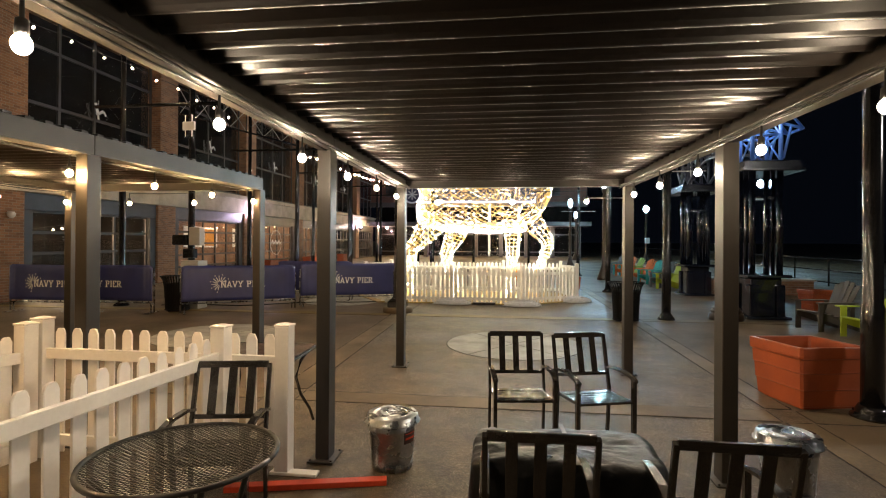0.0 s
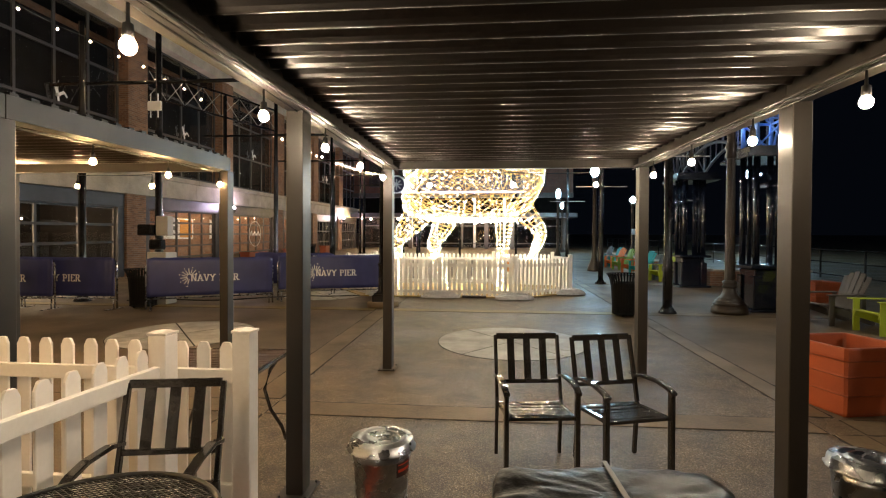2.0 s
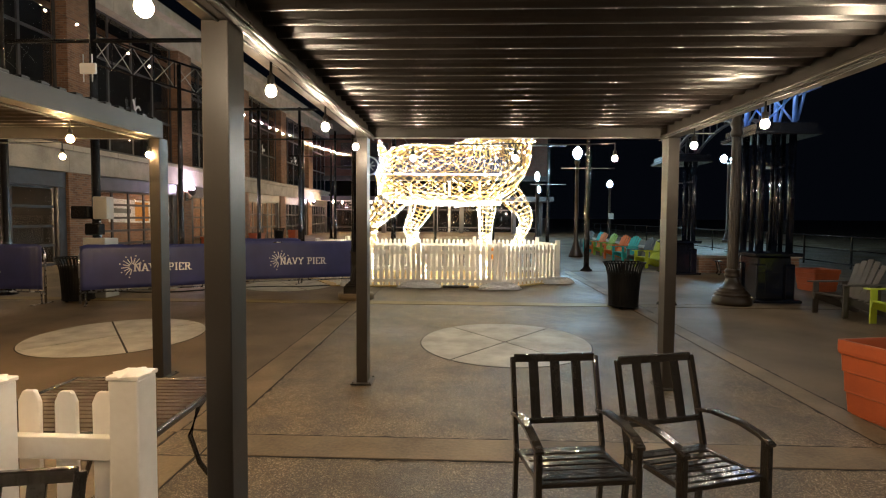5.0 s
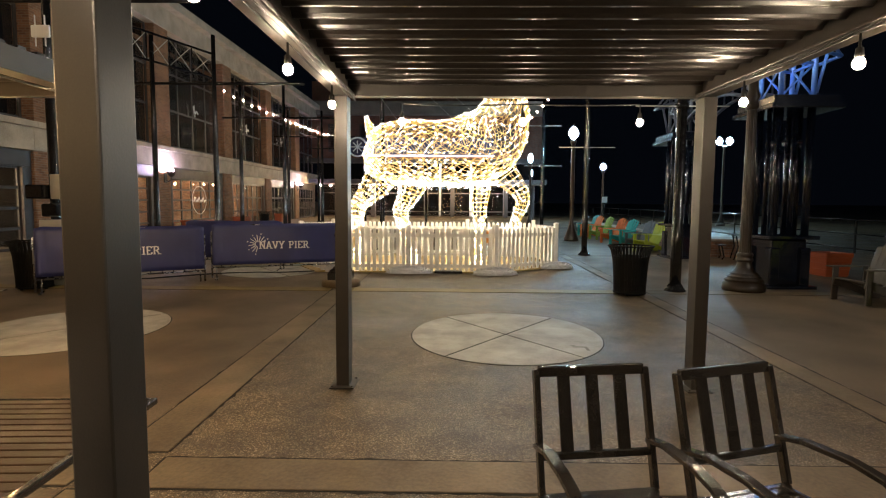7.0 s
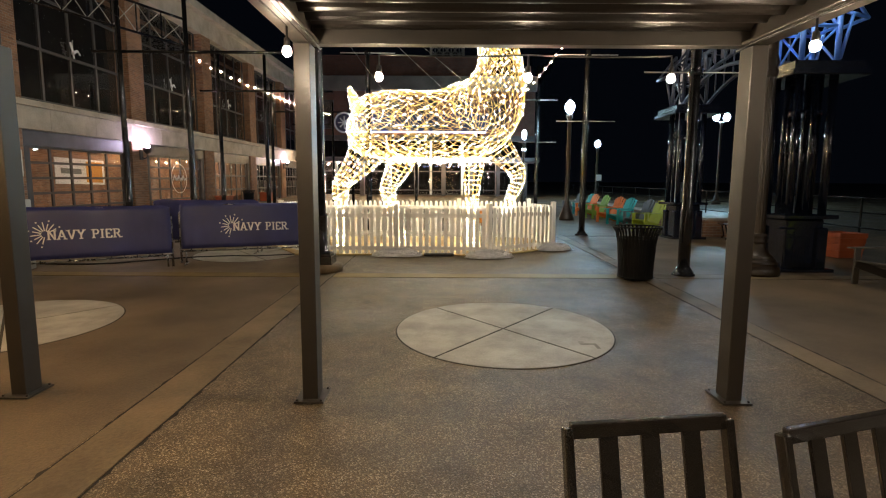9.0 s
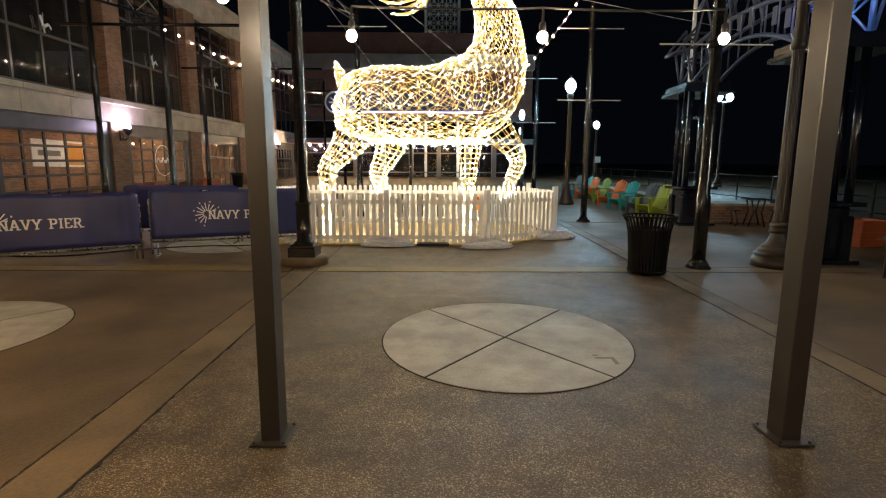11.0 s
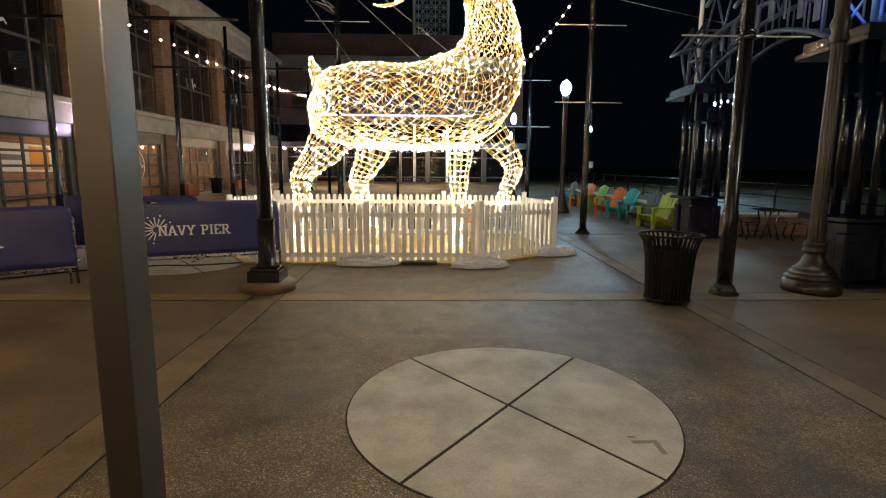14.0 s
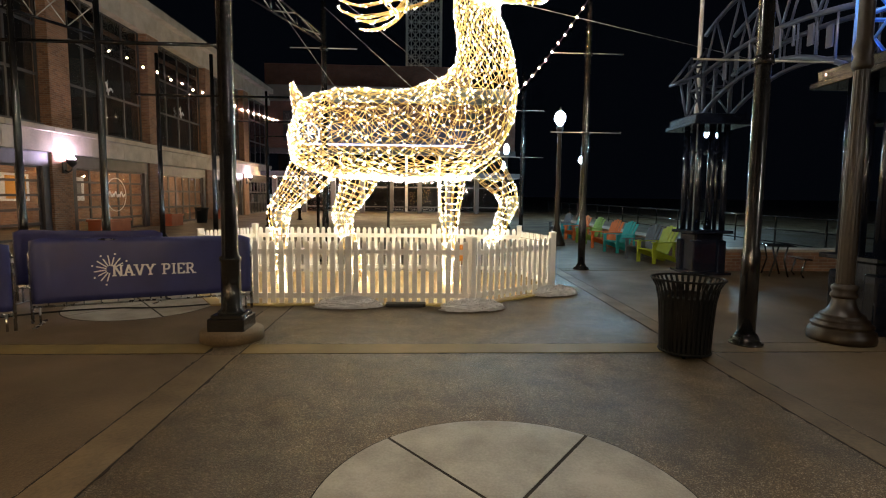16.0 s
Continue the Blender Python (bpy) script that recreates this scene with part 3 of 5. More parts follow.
# ---- deer light sculpture ----
def deer():
    rng = random.Random(4)
    bm = bmesh.new()
    Y = 14.35
    lamps = []

    def skin(sections, nu, nv, dense=0.60, woven=True):
        """A net of wires over a body of ellipses; sections: centre, half sizes along the section's up and across.
        woven: crossing strands; else hoops and long bars."""
        cs = [Vector(s[0]) for s in sections]
        n = len(sections)
        ds = [(cs[min(i + 1, n - 1)] - cs[max(i - 1, 0)]).normalized() for i in range(n)]
        side = Vector((0, 1, 0))

        def at(u, v):
            f = min(1, max(0, u)) * (n - 1)
            i = min(int(f), n - 2)
            k = f - i
            k2 = k * k * (3 - 2 * k)
            L = (cs[i + 1] - cs[i]).length
            h = (2 * k ** 3 - 3 * k * k + 1, k ** 3 - 2 * k * k + k, 3 * k * k - 2 * k ** 3, k ** 3 - k * k)
            c = cs[i] * h[0] + ds[i] * (L * h[1]) + cs[i + 1] * h[2] + ds[i + 1] * (L * h[3])
            a = sections[i][1] * (1 - k2) + sections[i + 1][1] * k2
            b = sections[i][2] * (1 - k2) + sections[i + 1][2] * k2
            up = side.cross(ds[i].lerp(ds[i + 1], k).normalized()).normalized()
            o = up * (a * math.cos(v)) + side * (b * math.sin(v))
            return c + o, o.normalized()

        def strand(a, b, r, odds):
            (p, o), (q, o2) = a, b
            tube(bm, p, q, r, 3, caps=False)
            for _ in range(2):
                if rng.random() < odds * 0.5:
                    d = (o * rng.uniform(0.1, 1.0) + Vector([rng.gauss(0, 0.7) for _ in range(3)])).normalized()
                    lamps.append((p.lerp(q, rng.random()) + o * 0.006, d))

        grid = {}
        for i in range(nu + 1):
            for j in range(nv):
                w = 0.30 if woven else 0.08
                u = (i + rng.uniform(-w, w) * (0 < i < nu)) / nu
                v = 2 * math.pi * (j + (0.5 * (i % 2) if woven else 0) + rng.uniform(-w, w)) / nv
                grid[i, j] = at(u, v)
        for i in range(nu + 1):
            for j in range(nv):
                a = grid[i, j]
                if woven and i < nu:
                    j2 = (j + (1 if i % 2 else 0)) % nv
                    for b in (grid[i + 1, j2], grid[i + 1, (j2 - 1) % nv]):
                        strand(a, b, 0.0047, dense)
                    if rng.random() < 0.14 and i + 3 <= nu:
                        strand(a, grid[i + 3, (j2 + rng.choice((-2, -1, 1, 2))) % nv], 0.0047, dense)
                elif i < nu:
                    strand(a, grid[i + 1, j], 0.0047, dense)
                if i % 3 == 0 or not woven:
                    strand(a, grid[i, (j + 1) % nv], 0.0047, dense * (0.3 if woven else 1))

    def v3(x, z, y=0):
        return (x, Y + y, z)

    skin([(v3(-2.74, 2.86), 0.16, 0.12), (v3(-2.60, 2.82), 0.56, 0.36), (v3(-2.30, 2.80), 0.70, 0.52), (v3(-1.85, 2.81), 0.79, 0.60), (v3(-1.40, 2.81), 0.80, 0.62), (v3(-0.95, 2.80), 0.78, 0.62),
          (v3(-0.50, 2.82), 0.80, 0.62), (v3(-0.08, 2.90), 0.87, 0.60), (v3(0.28, 3.05), 0.90, 0.56), (v3(0.56, 3.36), 0.80, 0.50), (v3(0.70, 3.74), 0.66, 0.44), (v3(0.75, 4.12), 0.53, 0.38),
          (v3(0.70, 4.50), 0.46, 0.34), (v3(0.60, 4.86), 0.41, 0.31), (v3(0.58, 5.14), 0.41, 0.30), (v3(0.66, 5.40), 0.36, 0.28)], 54, 28)
    skin([(v3(0.40, 5.42), 0.22, 0.18), (v3(0.74, 5.46), 0.36, 0.28), (v3(1.25, 5.42), 0.26, 0.20), (v3(1.75, 5.32), 0.17, 0.15), (v3(1.9, 5.30), 0.06, 0.06)], 14, 14)
    skin([(v3(-2.50, 3.14), 0.17, 0.15), (v3(-2.62, 3.42), 0.11, 0.10), (v3(-2.71, 3.68), 0.03, 0.03)], 6, 8)
    for s in (-1, 1):
        skin([(v3(0.58, 5.72, s * 0.26), 0.07, 0.05), (v3(0.31, 5.92, s * 0.45), 0.11, 0.05), (v3(0.14, 6.02, s * 0.55), 0.02, 0.02)], 4, 7)
    hy = 0.30
    skin([(v3(-2.12, 2.45, -hy), 0.48, 0.26), (v3(-2.40, 2.02, -hy), 0.35, 0.22), (v3(-2.70, 1.66, -hy), 0.24, 0.17), (v3(-2.88, 1.40, -hy), 0.20, 0.15), (v3(-2.88, 1.0, -hy), 0.14, 0.12), (v3(-2.92, 0.45, -hy), 0.11, 0.10), (v3(-2.90, 0.06, -hy), 0.12, 0.12)], 21, 12, 0.72, False)
    skin([(v3(-1.52, 2.35, hy), 0.42, 0.26), (v3(-1.58, 1.95, hy), 0.33, 0.22), (v3(-1.74, 1.60, hy), 0.24, 0.17), (v3(-1.87, 1.32, hy), 0.19, 0.15), (v3(-1.78, 0.95, hy), 0.14, 0.12), (v3(-1.62, 0.45, hy), 0.11, 0.10), (v3(-1.52, 0.06, hy), 0.12, 0.12)], 21, 12, 0.72, False)
    skin([(v3(0.18, 2.35, hy), 0.34, 0.24), (v3(0.18, 1.90, hy), 0.25, 0.20), (v3(0.16, 1.45, hy), 0.19, 0.15), (v3(0.15, 1.0, hy), 0.14, 0.12), (v3(0.13, 0.45, hy), 0.11, 0.10), (v3(0.11, 0.06, hy), 0.12, 0.12)], 20, 11, 0.72, False)
    skin([(v3(0.58, 2.52, -hy), 0.36, 0.24), (v3(0.86, 2.12, -hy), 0.27, 0.20), (v3(1.12, 1.80, -hy), 0.20, 0.15), (v3(1.17, 1.56, -hy), 0.16, 0.13), (v3(1.06, 1.28, -hy), 0.13, 0.11), (v3(0.95, 1.0, -hy), 0.10, 0.10), (v3(0.80, 0.86, -hy), 0.08, 0.08)], 17, 10, 0.72, False)
    for s in (-1, 1):
        o = s * 0.17
        for pts in ([(0.55, 5.70), (0.25, 5.50), (-0.10, 5.20), (-0.55, 4.98), (-1.05, 4.86), (-1.55, 4.76), (-1.92, 4.88), (-1.98, 4.98)], [(-0.72, 4.92), (-0.98, 4.66), (-1.30, 4.52), (-1.58, 4.54)],
                    [(-0.35, 5.08), (-0.60, 5.25), (-0.70, 5.55)], [(-1.00, 4.88), (-1.16, 5.08), (-1.20, 5.40)], [(0.05, 5.33), (-0.1, 5.6), (-0.1, 5.95)]):
            ps = [Vector((x + 0.06, Y + o * (1 + 0.15 * k), z + 0.17)) for k, (x, z) in enumerate(pts)]
            skin([(p, 0.042 - 0.03 * k / (len(ps) - 1), 0.042 - 0.03 * k / (len(ps) - 1)) for k, p in enumerate(ps)], 3 * (len(ps) - 1), 4, 0.34)
    # a thick fringe of lights along the belly
    for _ in range(380):
        x = rng.uniform(-1.75, 0.55)
        lamps.append((Vector((x, Y + rng.gauss(0, 0.20), 2.02 + 0.02 * math.sin(x * 3) + rng.gauss(0, 0.025))), Vector([rng.gauss(0, 1) for _ in range(3)]).normalized()))
    for p, d in lamps:
        u = d.orthogonal().normalized() * 0.0043
        w = d.cross(u)
        e = d * 0.0150
        vs = [bm.verts.new(p + q) for q in (u, w, -u, -w, e, -e)]
        for a, b, c in ((0, 1, 4), (1, 2, 4), (2, 3, 4), (3, 0, 4), (1, 0, 5), (2, 1, 5), (3, 2, 5), (0, 3, 5)):
            bm.faces.new((vs[a], vs[b], vs[c])).material_index = 1
    ob = part("deer_sculpture", bm, [GOLD, LEDM])
    return tagged(ob, "giant walking deer of gold wire covered with warm lights", "light sculpture")


deer()
bm = bmesh.new()
vs = [bm.verts.new((-1.0 + (x + 1.0) * 1.06, 14.5 + (y - 14.5) * 1.09, 0.03)) for x, y in ring]
bm.faces.new(vs)
lo = [bm.verts.new((v.co.x, v.co.y, 0.0)) for v in vs]
for i in range(len(vs)):
    j = (i + 1) % len(vs)
    bm.faces.new((vs[i], lo[i], lo[j], vs[j]))
tagged(part("base_sheet", bm, PLY), "low sandy plywood base below deer sculpture", "platform")

pb = thing("power_box", "small orange power box on stake behind fence", "power box", m=pose(0.30, 13.45, 0.03))
part("housing", one(bbox, (0, 0, 0.74), (0.11, 0.09, 0.27), 0.015), mat("orange_plastic", (0.70, 0.26, 0.02), (0.55, 0.20, 0.02), 0.45), pb)
part("stake", one(tube, (0, 0, 0), (0, 0, 0.62), 0.014, 8), GALV, pb)
tagged(part("cable_cover", one(bbox, (-0.62, 12.82, 0.03), (0.62, 0.20, 0.05), 0.015), CABLE), "black rubber cable cover at foot of fence", "cable cover")


# ---- chairs, tables and bins ----
def bar(bm, p, q, w, t, up=(0, 0, 1)):
    """A flat bar from p to q, w wide across and t thick."""
    p, q = Vector(p), Vector(q)
    d = (q - p)
    z = d.normalized()
    x = Vector(up).cross(z)
    x = x.normalized() if x.length > 1e-4 else Vector((1, 0, 0))
    m = Matrix((x, z.cross(x), z)).transposed()
    bbox(bm, (p + q) / 2, (w, t, d.length), min(w, t) * 0.2, m)


def slat_chair(label, m, group="black patio chairs"):
    """A metal armchair, 0.91 m high, facing -y at its own origin on the floor."""
    c = thing("patio_chair", label, "chair", group, m)
    w = 0.245
    for s in (-1, 1):
        part("leg", one(bar, (s * w, -0.24, 0.012), (s * w, -0.235, 0.62), 0.032, 0.048, (0, 1, 0)), CHAIRM, c)
        bm = bmesh.new()
        bar(bm, (s * w, 0.20, 0.012), (s * w, 0.165, 0.42), 0.026, 0.036, (0, 1, 0))
        bar(bm, (s * w, 0.165, 0.42), (s * w * 0.99, 0.285, 0.905), 0.026, 0.036, (0, 1, 0))
        part("leg", bm, CHAIRM, c)
        bm = bmesh.new()
        pts = [(s * w, 0.22, 0.605), (s * w, 0.10, 0.635), (s * (w + 0.005), -0.08, 0.640), (s * (w + 0.005), -0.20, 0.622), (s * w, -0.265, 0.595)]
        for a, b in zip(pts, pts[1:]):
            bar(bm, a, b, 0.046, 0.022)
        part("armrest", bm, CHAIRM, c)
        part("seat_rail", one(bar, (s * (w - 0.02), -0.225, 0.425), (s * (w - 0.02), 0.17, 0.405), 0.024, 0.030), CHAIRM, c)
    for y, z in ((-0.225, 0.425), (0.17, 0.405)):
        part("seat_rail", one(bar, (-w, y, z), (w, y, z), 0.030, 0.026), CHAIRM, c)
    for i in range(6):
        k = i / 5
        y = -0.18 + 0.31 * k
        z = 0.434 - 0.02 * k - 0.012 * math.sin(math.pi * k)
        part("seat_slat", one(bar, (-w + 0.03, y, z), (w - 0.03, y, z), 0.037, 0.012), CHAIRM, c)
    a = lambda k: (0.165 + 0.12 * k, 0.42 + 0.485 * k)
    for k, hh in ((0.985, 0.045), (0.30, 0.03)):
        y, z = a(k)
        part("back_rail", one(bbox, (0, y, z), (2 * w - 0.02, 0.022, hh), 0.004), CHAIRM, c)
    for i in range(3):
        x = -0.125 + 0.125 * i
        y0, z0 = a(0.30)
        y1, z1 = a(0.97)
        part("back_slat", one(bar, (x, y0, z0), (x, y1, z1), 0.055, 0.012, (0, 1, 0)), CHAIRM, c)
    return c


ch = slat_chair("black metal slatted patio chair on plaza", pose(0.070, 3.60, 0, 0, 0, 8))
copy_thing(ch, pose(0.685, 3.62, 0, 0, 0, 17))
copy_thing(ch, pose(0.085, 1.68, 0, 0, 0, 181))
copy_thing(ch, pose(0.90, 1.68, 0, 0, 0, 178))
tagged(copy_thing(ch, pose(-1.87, 2.18, 0, 0, 0, 11)), "black metal slatted patio chair against white picket fence")

# covered fire table
bm = bmesh.new()
n = 28
rows = []
for k, (gr, z) in enumerate(((1.06, 0.05), (1.05, 0.20), (1.01, 0.42), (1.0, 0.57), (0.97, 0.60), (0.90, 0.612), (0.80, 0.618), (0.68, 0.620), (0.55, 0.622), (0.42, 0.624), (0.28, 0.626), (0.12, 0.627))):
    rng_row = []
    for i in range(4 * n):
        a = 2 * math.pi * i / (4 * n)
        cx, cy = math.cos(a), math.sin(a)
        p = 6.0
        rr = 1 / (abs(cx) ** p + abs(cy) ** p) ** (1 / p)
        wob = 0.018 * math.sin(a * 17 + z * 4) * max(0, 0.6 - z) / 0.6 + 0.012 * noise.noise(Vector((cx * 3, cy * 3, z * 4)))
        px, py = 0.50 * gr * cx * rr, 0.28 * gr * cy * rr
        fold = 1 - 2 * abs(noise.noise(Vector((px * 2.0 + py * 4.0, py * 9 - px * 3, 5))))
        zz = z + (0.020 * fold * gr + 0.010 * noise.noise(Vector((px * 14, py * 22, 2))) if z > 0.5 else 0) + (0.03 * noise.noise(Vector((a * 3, 0, 1))) if k == 0 else 0)
        rng_row.append(bm.verts.new((0.26 + px + wob * cx * rr, 2.02 + py + wob * cy * rr, max(0.012, zz))))
    rows.append(rng_row)
for a, b in zip(rows, rows[1:]):
    for i in range(4 * n):
        bm.faces.new((a[i], a[(i + 1) % (4 * n)], b[(i + 1) % (4 * n)], b[i])).smooth = True
bm.faces.new(rows[-1])
bm.faces.new(rows[0][::-1])
cov = thing("fire_table", "low table under wrinkled black vinyl cover", "table")
cv = part("cover", bm, COVER, cov)
bm = bmesh.new()
bar(bm, (0.30, 1.74, 0.648), (0.27, 2.29, 0.646), 0.022, 0.006)
part("strap", bm, mat("grey_webbing", (0.25, 0.24, 0.23), rough=0.7), cv, "grey webbing strap")


def galvanised_bin(m, label):
    b = thing("galvanised_bin", label, "bin", "galvanised bins", m)
    bm = bmesh.new()
    prof = [(0.150, 0.0), (0.158, 0.006), (0.160, 0.03), (0.164, 0.036), (0.160, 0.042), (0.178, 0.30), (0.182, 0.306), (0.178, 0.312), (0.184, 0.365)]
    lathe(bm, prof, 36)
    body = part("body", bm, GALV, b)
    bm = bmesh.new()
    lathe(bm, [(0.215, 0.352), (0.218, 0.358), (0.205, 0.366), (0.198, 0.405), (0.192, 0.412), (0.165, 0.410), (0.160, 0.418), (0.140, 0.418), (0.134, 0.411), (0.112, 0.411), (0.106, 0.419), (0.085, 0.420), (0.078, 0.412), (0.004, 0.414)], 40)
    lid = part("lid", bm, GALV, b, "dished galvanised lid with pressed rings")
    pts = [(-0.05, 0, 0.412), (-0.045, 0, 0.435), (-0.02, 0, 0.448), (0.02, 0, 0.448), (0.045, 0, 0.435), (0.05, 0, 0.412)]
    part("handle", one(pipe, pts, 0.006, 6), GALV, lid)
    bm = bmesh.new()
    for z0, z1, idx in ((0.215, 0.305, 0), (0.245, 0.262, 1), (0.285, 0.291, 1)):
        r = 0.1775 if idx == 0 else 0.1790
        a0, a1 = (-28, 12) if idx == 0 else (-24, 8)
        prev = None
        for a in np.linspace(a0, a1, 8):
            ca, sa = math.cos(radians(a)), math.sin(radians(a))
            cur = (bm.verts.new((ca * (r + 0.0155 * (z0 - 0.20)), sa * (r + 0.0155 * (z0 - 0.20)), z0)), bm.verts.new((ca * (r + 0.0155 * (z1 - 0.20)), sa * (r + 0.0155 * (z1 - 0.20)), z1)))
            if prev:
                bm.faces.new((prev[0], cur[0], cur[1], prev[1])).material_index = idx
            prev = cur
    part("sticker", bm, [mat("sticker_black", (0.03, 0.012, 0.012), rough=0.4), RED], body, "black and red printed sticker")
    return b


galvanised_bin(pose(-0.93, 3.02, 0, 0, 0, -20), "small galvanised steel bin with tilted lid on plaza")
galvanised_bin(pose(1.91, 2.98, 0, 0, 0, 10), "small galvanised steel bin beside pergola post")

# round mesh cafe table
tb = thing("cafe_table", "round black expanded-metal cafe table beside picket fence", "table", m=pose(-1.57, 1.40, 0))
bm = bmesh.new()
R = 0.42
step = 0.021
k = int(R / step) + 1
for i in range(-2 * k, 2 * k + 1):
    for s in (-1, 1):
        # diamond strands: lines y = s * 0.55 x + c
        c = i * step
        g = 0.55 * s
        A, B, C = 1 + g * g, 2 * g * c, c * c - R * R
        D = B * B - 4 * A * C
        if D > 0.01:
            x0, x1 = (-B - math.sqrt(D)) / (2 * A), (-B + math.sqrt(D)) / (2 * A)
            tube(bm, (x0, g * x0 + c, 0.735), (x1, g * x1 + c, 0.735), 0.0026, 4, caps=False)
tagged(part("mesh_top", bm, TABLEM, tb), "black expanded-metal mesh")
bm = bmesh.new()
pipe(bm, [(R * math.cos(a), R * math.sin(a), 0.735) for a in np.linspace(0, 2 * math.pi, 49)], 0.013, 8)
part("rim", bm, TABLEM, tb)
for i in range(4):
    a = math.pi / 4 + i * math.pi / 2
    bm = bmesh.new()
    pipe(bm, [(0.36 * math.cos(a), 0.36 * math.sin(a), 0.725), (0.30 * math.cos(a), 0.30 * math.sin(a), 0.60), (0.22 * math.cos(a), 0.22 * math.sin(a), 0.35), (0.27 * math.cos(a), 0.27 * math.sin(a), 0.12), (0.36 * math.cos(a), 0.36 * math.sin(a), 0.015)], 0.015, 8)
    part("leg", bm, TABLEM, tb)

# slatted table
tb = thing("slatted_table", "brown slatted patio table with curved black legs", "table", m=pose(-2.30, 3.48, 0, 0, 0, 3))
W, D = 0.92, 0.80
for i in range(15):
    y = -D / 2 + 0.035 + (D - 0.07) * i / 14
    part("slat", one(bbox, (0, y, 0.735), (W - 0.06, 0.045, 0.016), 0.004), TABLEWOOD, tb)
bm = bmesh.new()
for s in (-1, 1):
    bbox(bm, (s * (W / 2 - 0.015), 0, 0.732), (0.03, D, 0.028), 0.006)
    bbox(bm, (0, s * (D / 2 - 0.010), 0.732), (W - 0.05, 0.02, 0.028), 0.004)
part("rim", bm, CHAIRM, tb)
for sx in (-1, 1):
    for sy in (-1, 1):
        pts = [(sx * W * 0.42, sy * D * 0.42, 0.72), (sx * W * 0.34, sy * D * 0.36, 0.60), (sx * W * 0.30, sy * D * 0.33, 0.45), (sx * W * 0.34, sy * D * 0.37, 0.28), (sx * W * 0.42, sy * D * 0.43, 0.13), (sx * W * 0.45, sy * D * 0.46, 0.014)]
        part("leg", one(pipe, pts, 0.014, 8), CHAIRM, tb)
tagged(part("red_timber", one(bbox, (-1.45, 2.60, 0.022), (1.12, 0.075, 0.04), 0.004, Matrix.Rotation(radians(13), 3, "Z")), RED), "red-painted timber length lying on plaza", "timber")


def square_planter(x, y, s, h, turn, label):
    p = thing("planter", label, "planter", "terracotta planters", pose(x, y, 0, 0, 0, turn))
    bm = bmesh.new()
    prof = [(0.80, 0.0), (0.80, 0.03), (0.84, 0.04), (0.87, 0.30), (0.90, 0.315), (0.895, 0.335), (0.91, 0.57), (0.94, 0.585), (0.935, 0.605), (0.95, 0.80), (0.99, 0.82), (1.0, 0.86), (1.0, 0.985), (0.99, 1.0), (0.91, 1.0), (0.90, 0.98), (0.88, 0.80)]
    rings = []
    for r, z in prof:
        a, c = s / 2 * r, s / 2 * r * 0.94
        rings.append([bm.verts.new((px, py, z * h)) for px, py in ((-c, -a), (c, -a), (a, -c), (a, c), (c, a), (-c, a), (-a, c), (-a, -c))])
    for a, b in zip(rings, rings[1:]):
        for i in range(8):
            bm.faces.new((a[i], a[(i + 1) % 8], b[(i + 1) % 8], b[i]))
    bm.faces.new(rings[0][::-1])
    part("tub", bm, TERRA, p)
    bm = bmesh.new()
    g = 14
    q = s * 0.44
    grid = [[bm.verts.new((-q + 2 * q * i / g, -q + 2 * q * j / g, h * 0.70 + 0.012 * noise.noise(Vector((i, j, x))))) for j in range(g + 1)] for i in range(g + 1)]
    for i in range(g):
        for j in range(g):
            bm.faces.new((grid[i][j], grid[i + 1][j], grid[i + 1][j + 1], grid[i][j + 1]))
    part("soil", bm, SOIL, p)


square_planter(3.25, 5.19, 0.78, 0.65, 12, "large square terracotta-coloured planter with bare soil")
square_planter(7.85, 13.0, 0.64, 0.52, 5, "smaller terracotta planter with bare soil on plaza")
square_planter(2.35, 17.6, 0.55, 0.46, 0, "smaller terracotta planter beyond deer fence")


def litter_bin(x, y, label):
    b = thing("litter_bin", label, "bin", m=pose(x, y, 0))
    part("liner", one(lathe, [(0.250, 0.03), (0.262, 0.30), (0.284, 0.66), (0.276, 0.68), (0.262, 0.66), (0.22, 0.06)], 28), BINBLACK, b)
    for i in range(36):
        a = 2 * math.pi * i / 36
        c, s = math.cos(a), math.sin(a)
        bm = bmesh.new()
        pts = [(0.262, 0.05), (0.272, 0.30), (0.292, 0.60), (0.325, 0.76), (0.375, 0.845)]
        for (r0, z0), (r1, z1) in zip(pts, pts[1:]):
            bar(bm, (r0 * c, r0 * s, z0), (r1 * c, r1 * s, z1), 0.030, 0.006, (c, s, 0))
        part("slat", bm, BINBLACK, b)
    for r, z, t in ((0.266, 0.05, 0.014), (0.377, 0.850, 0.013), (0.300, 0.66, 0.008)):
        part("hoop", one(pipe, [(r * math.cos(a), r * math.sin(a), z) for a in np.linspace(0, 2 * math.pi, 41)], t, 6), BINBLACK, b)
    for i in range(3):
        a = i * 2.1
        part("foot", one(tube, (0.2 * math.cos(a), 0.2 * math.sin(a), 0.0), (0.2 * math.cos(a), 0.2 * math.sin(a), 0.05), 0.02, 8), BINBLACK, b)


litter_bin(2.55, 10.46, "black steel slatted litter bin with flared rim")
litter_bin(-7.95, 10.45, "black steel litter bin between banner barriers")


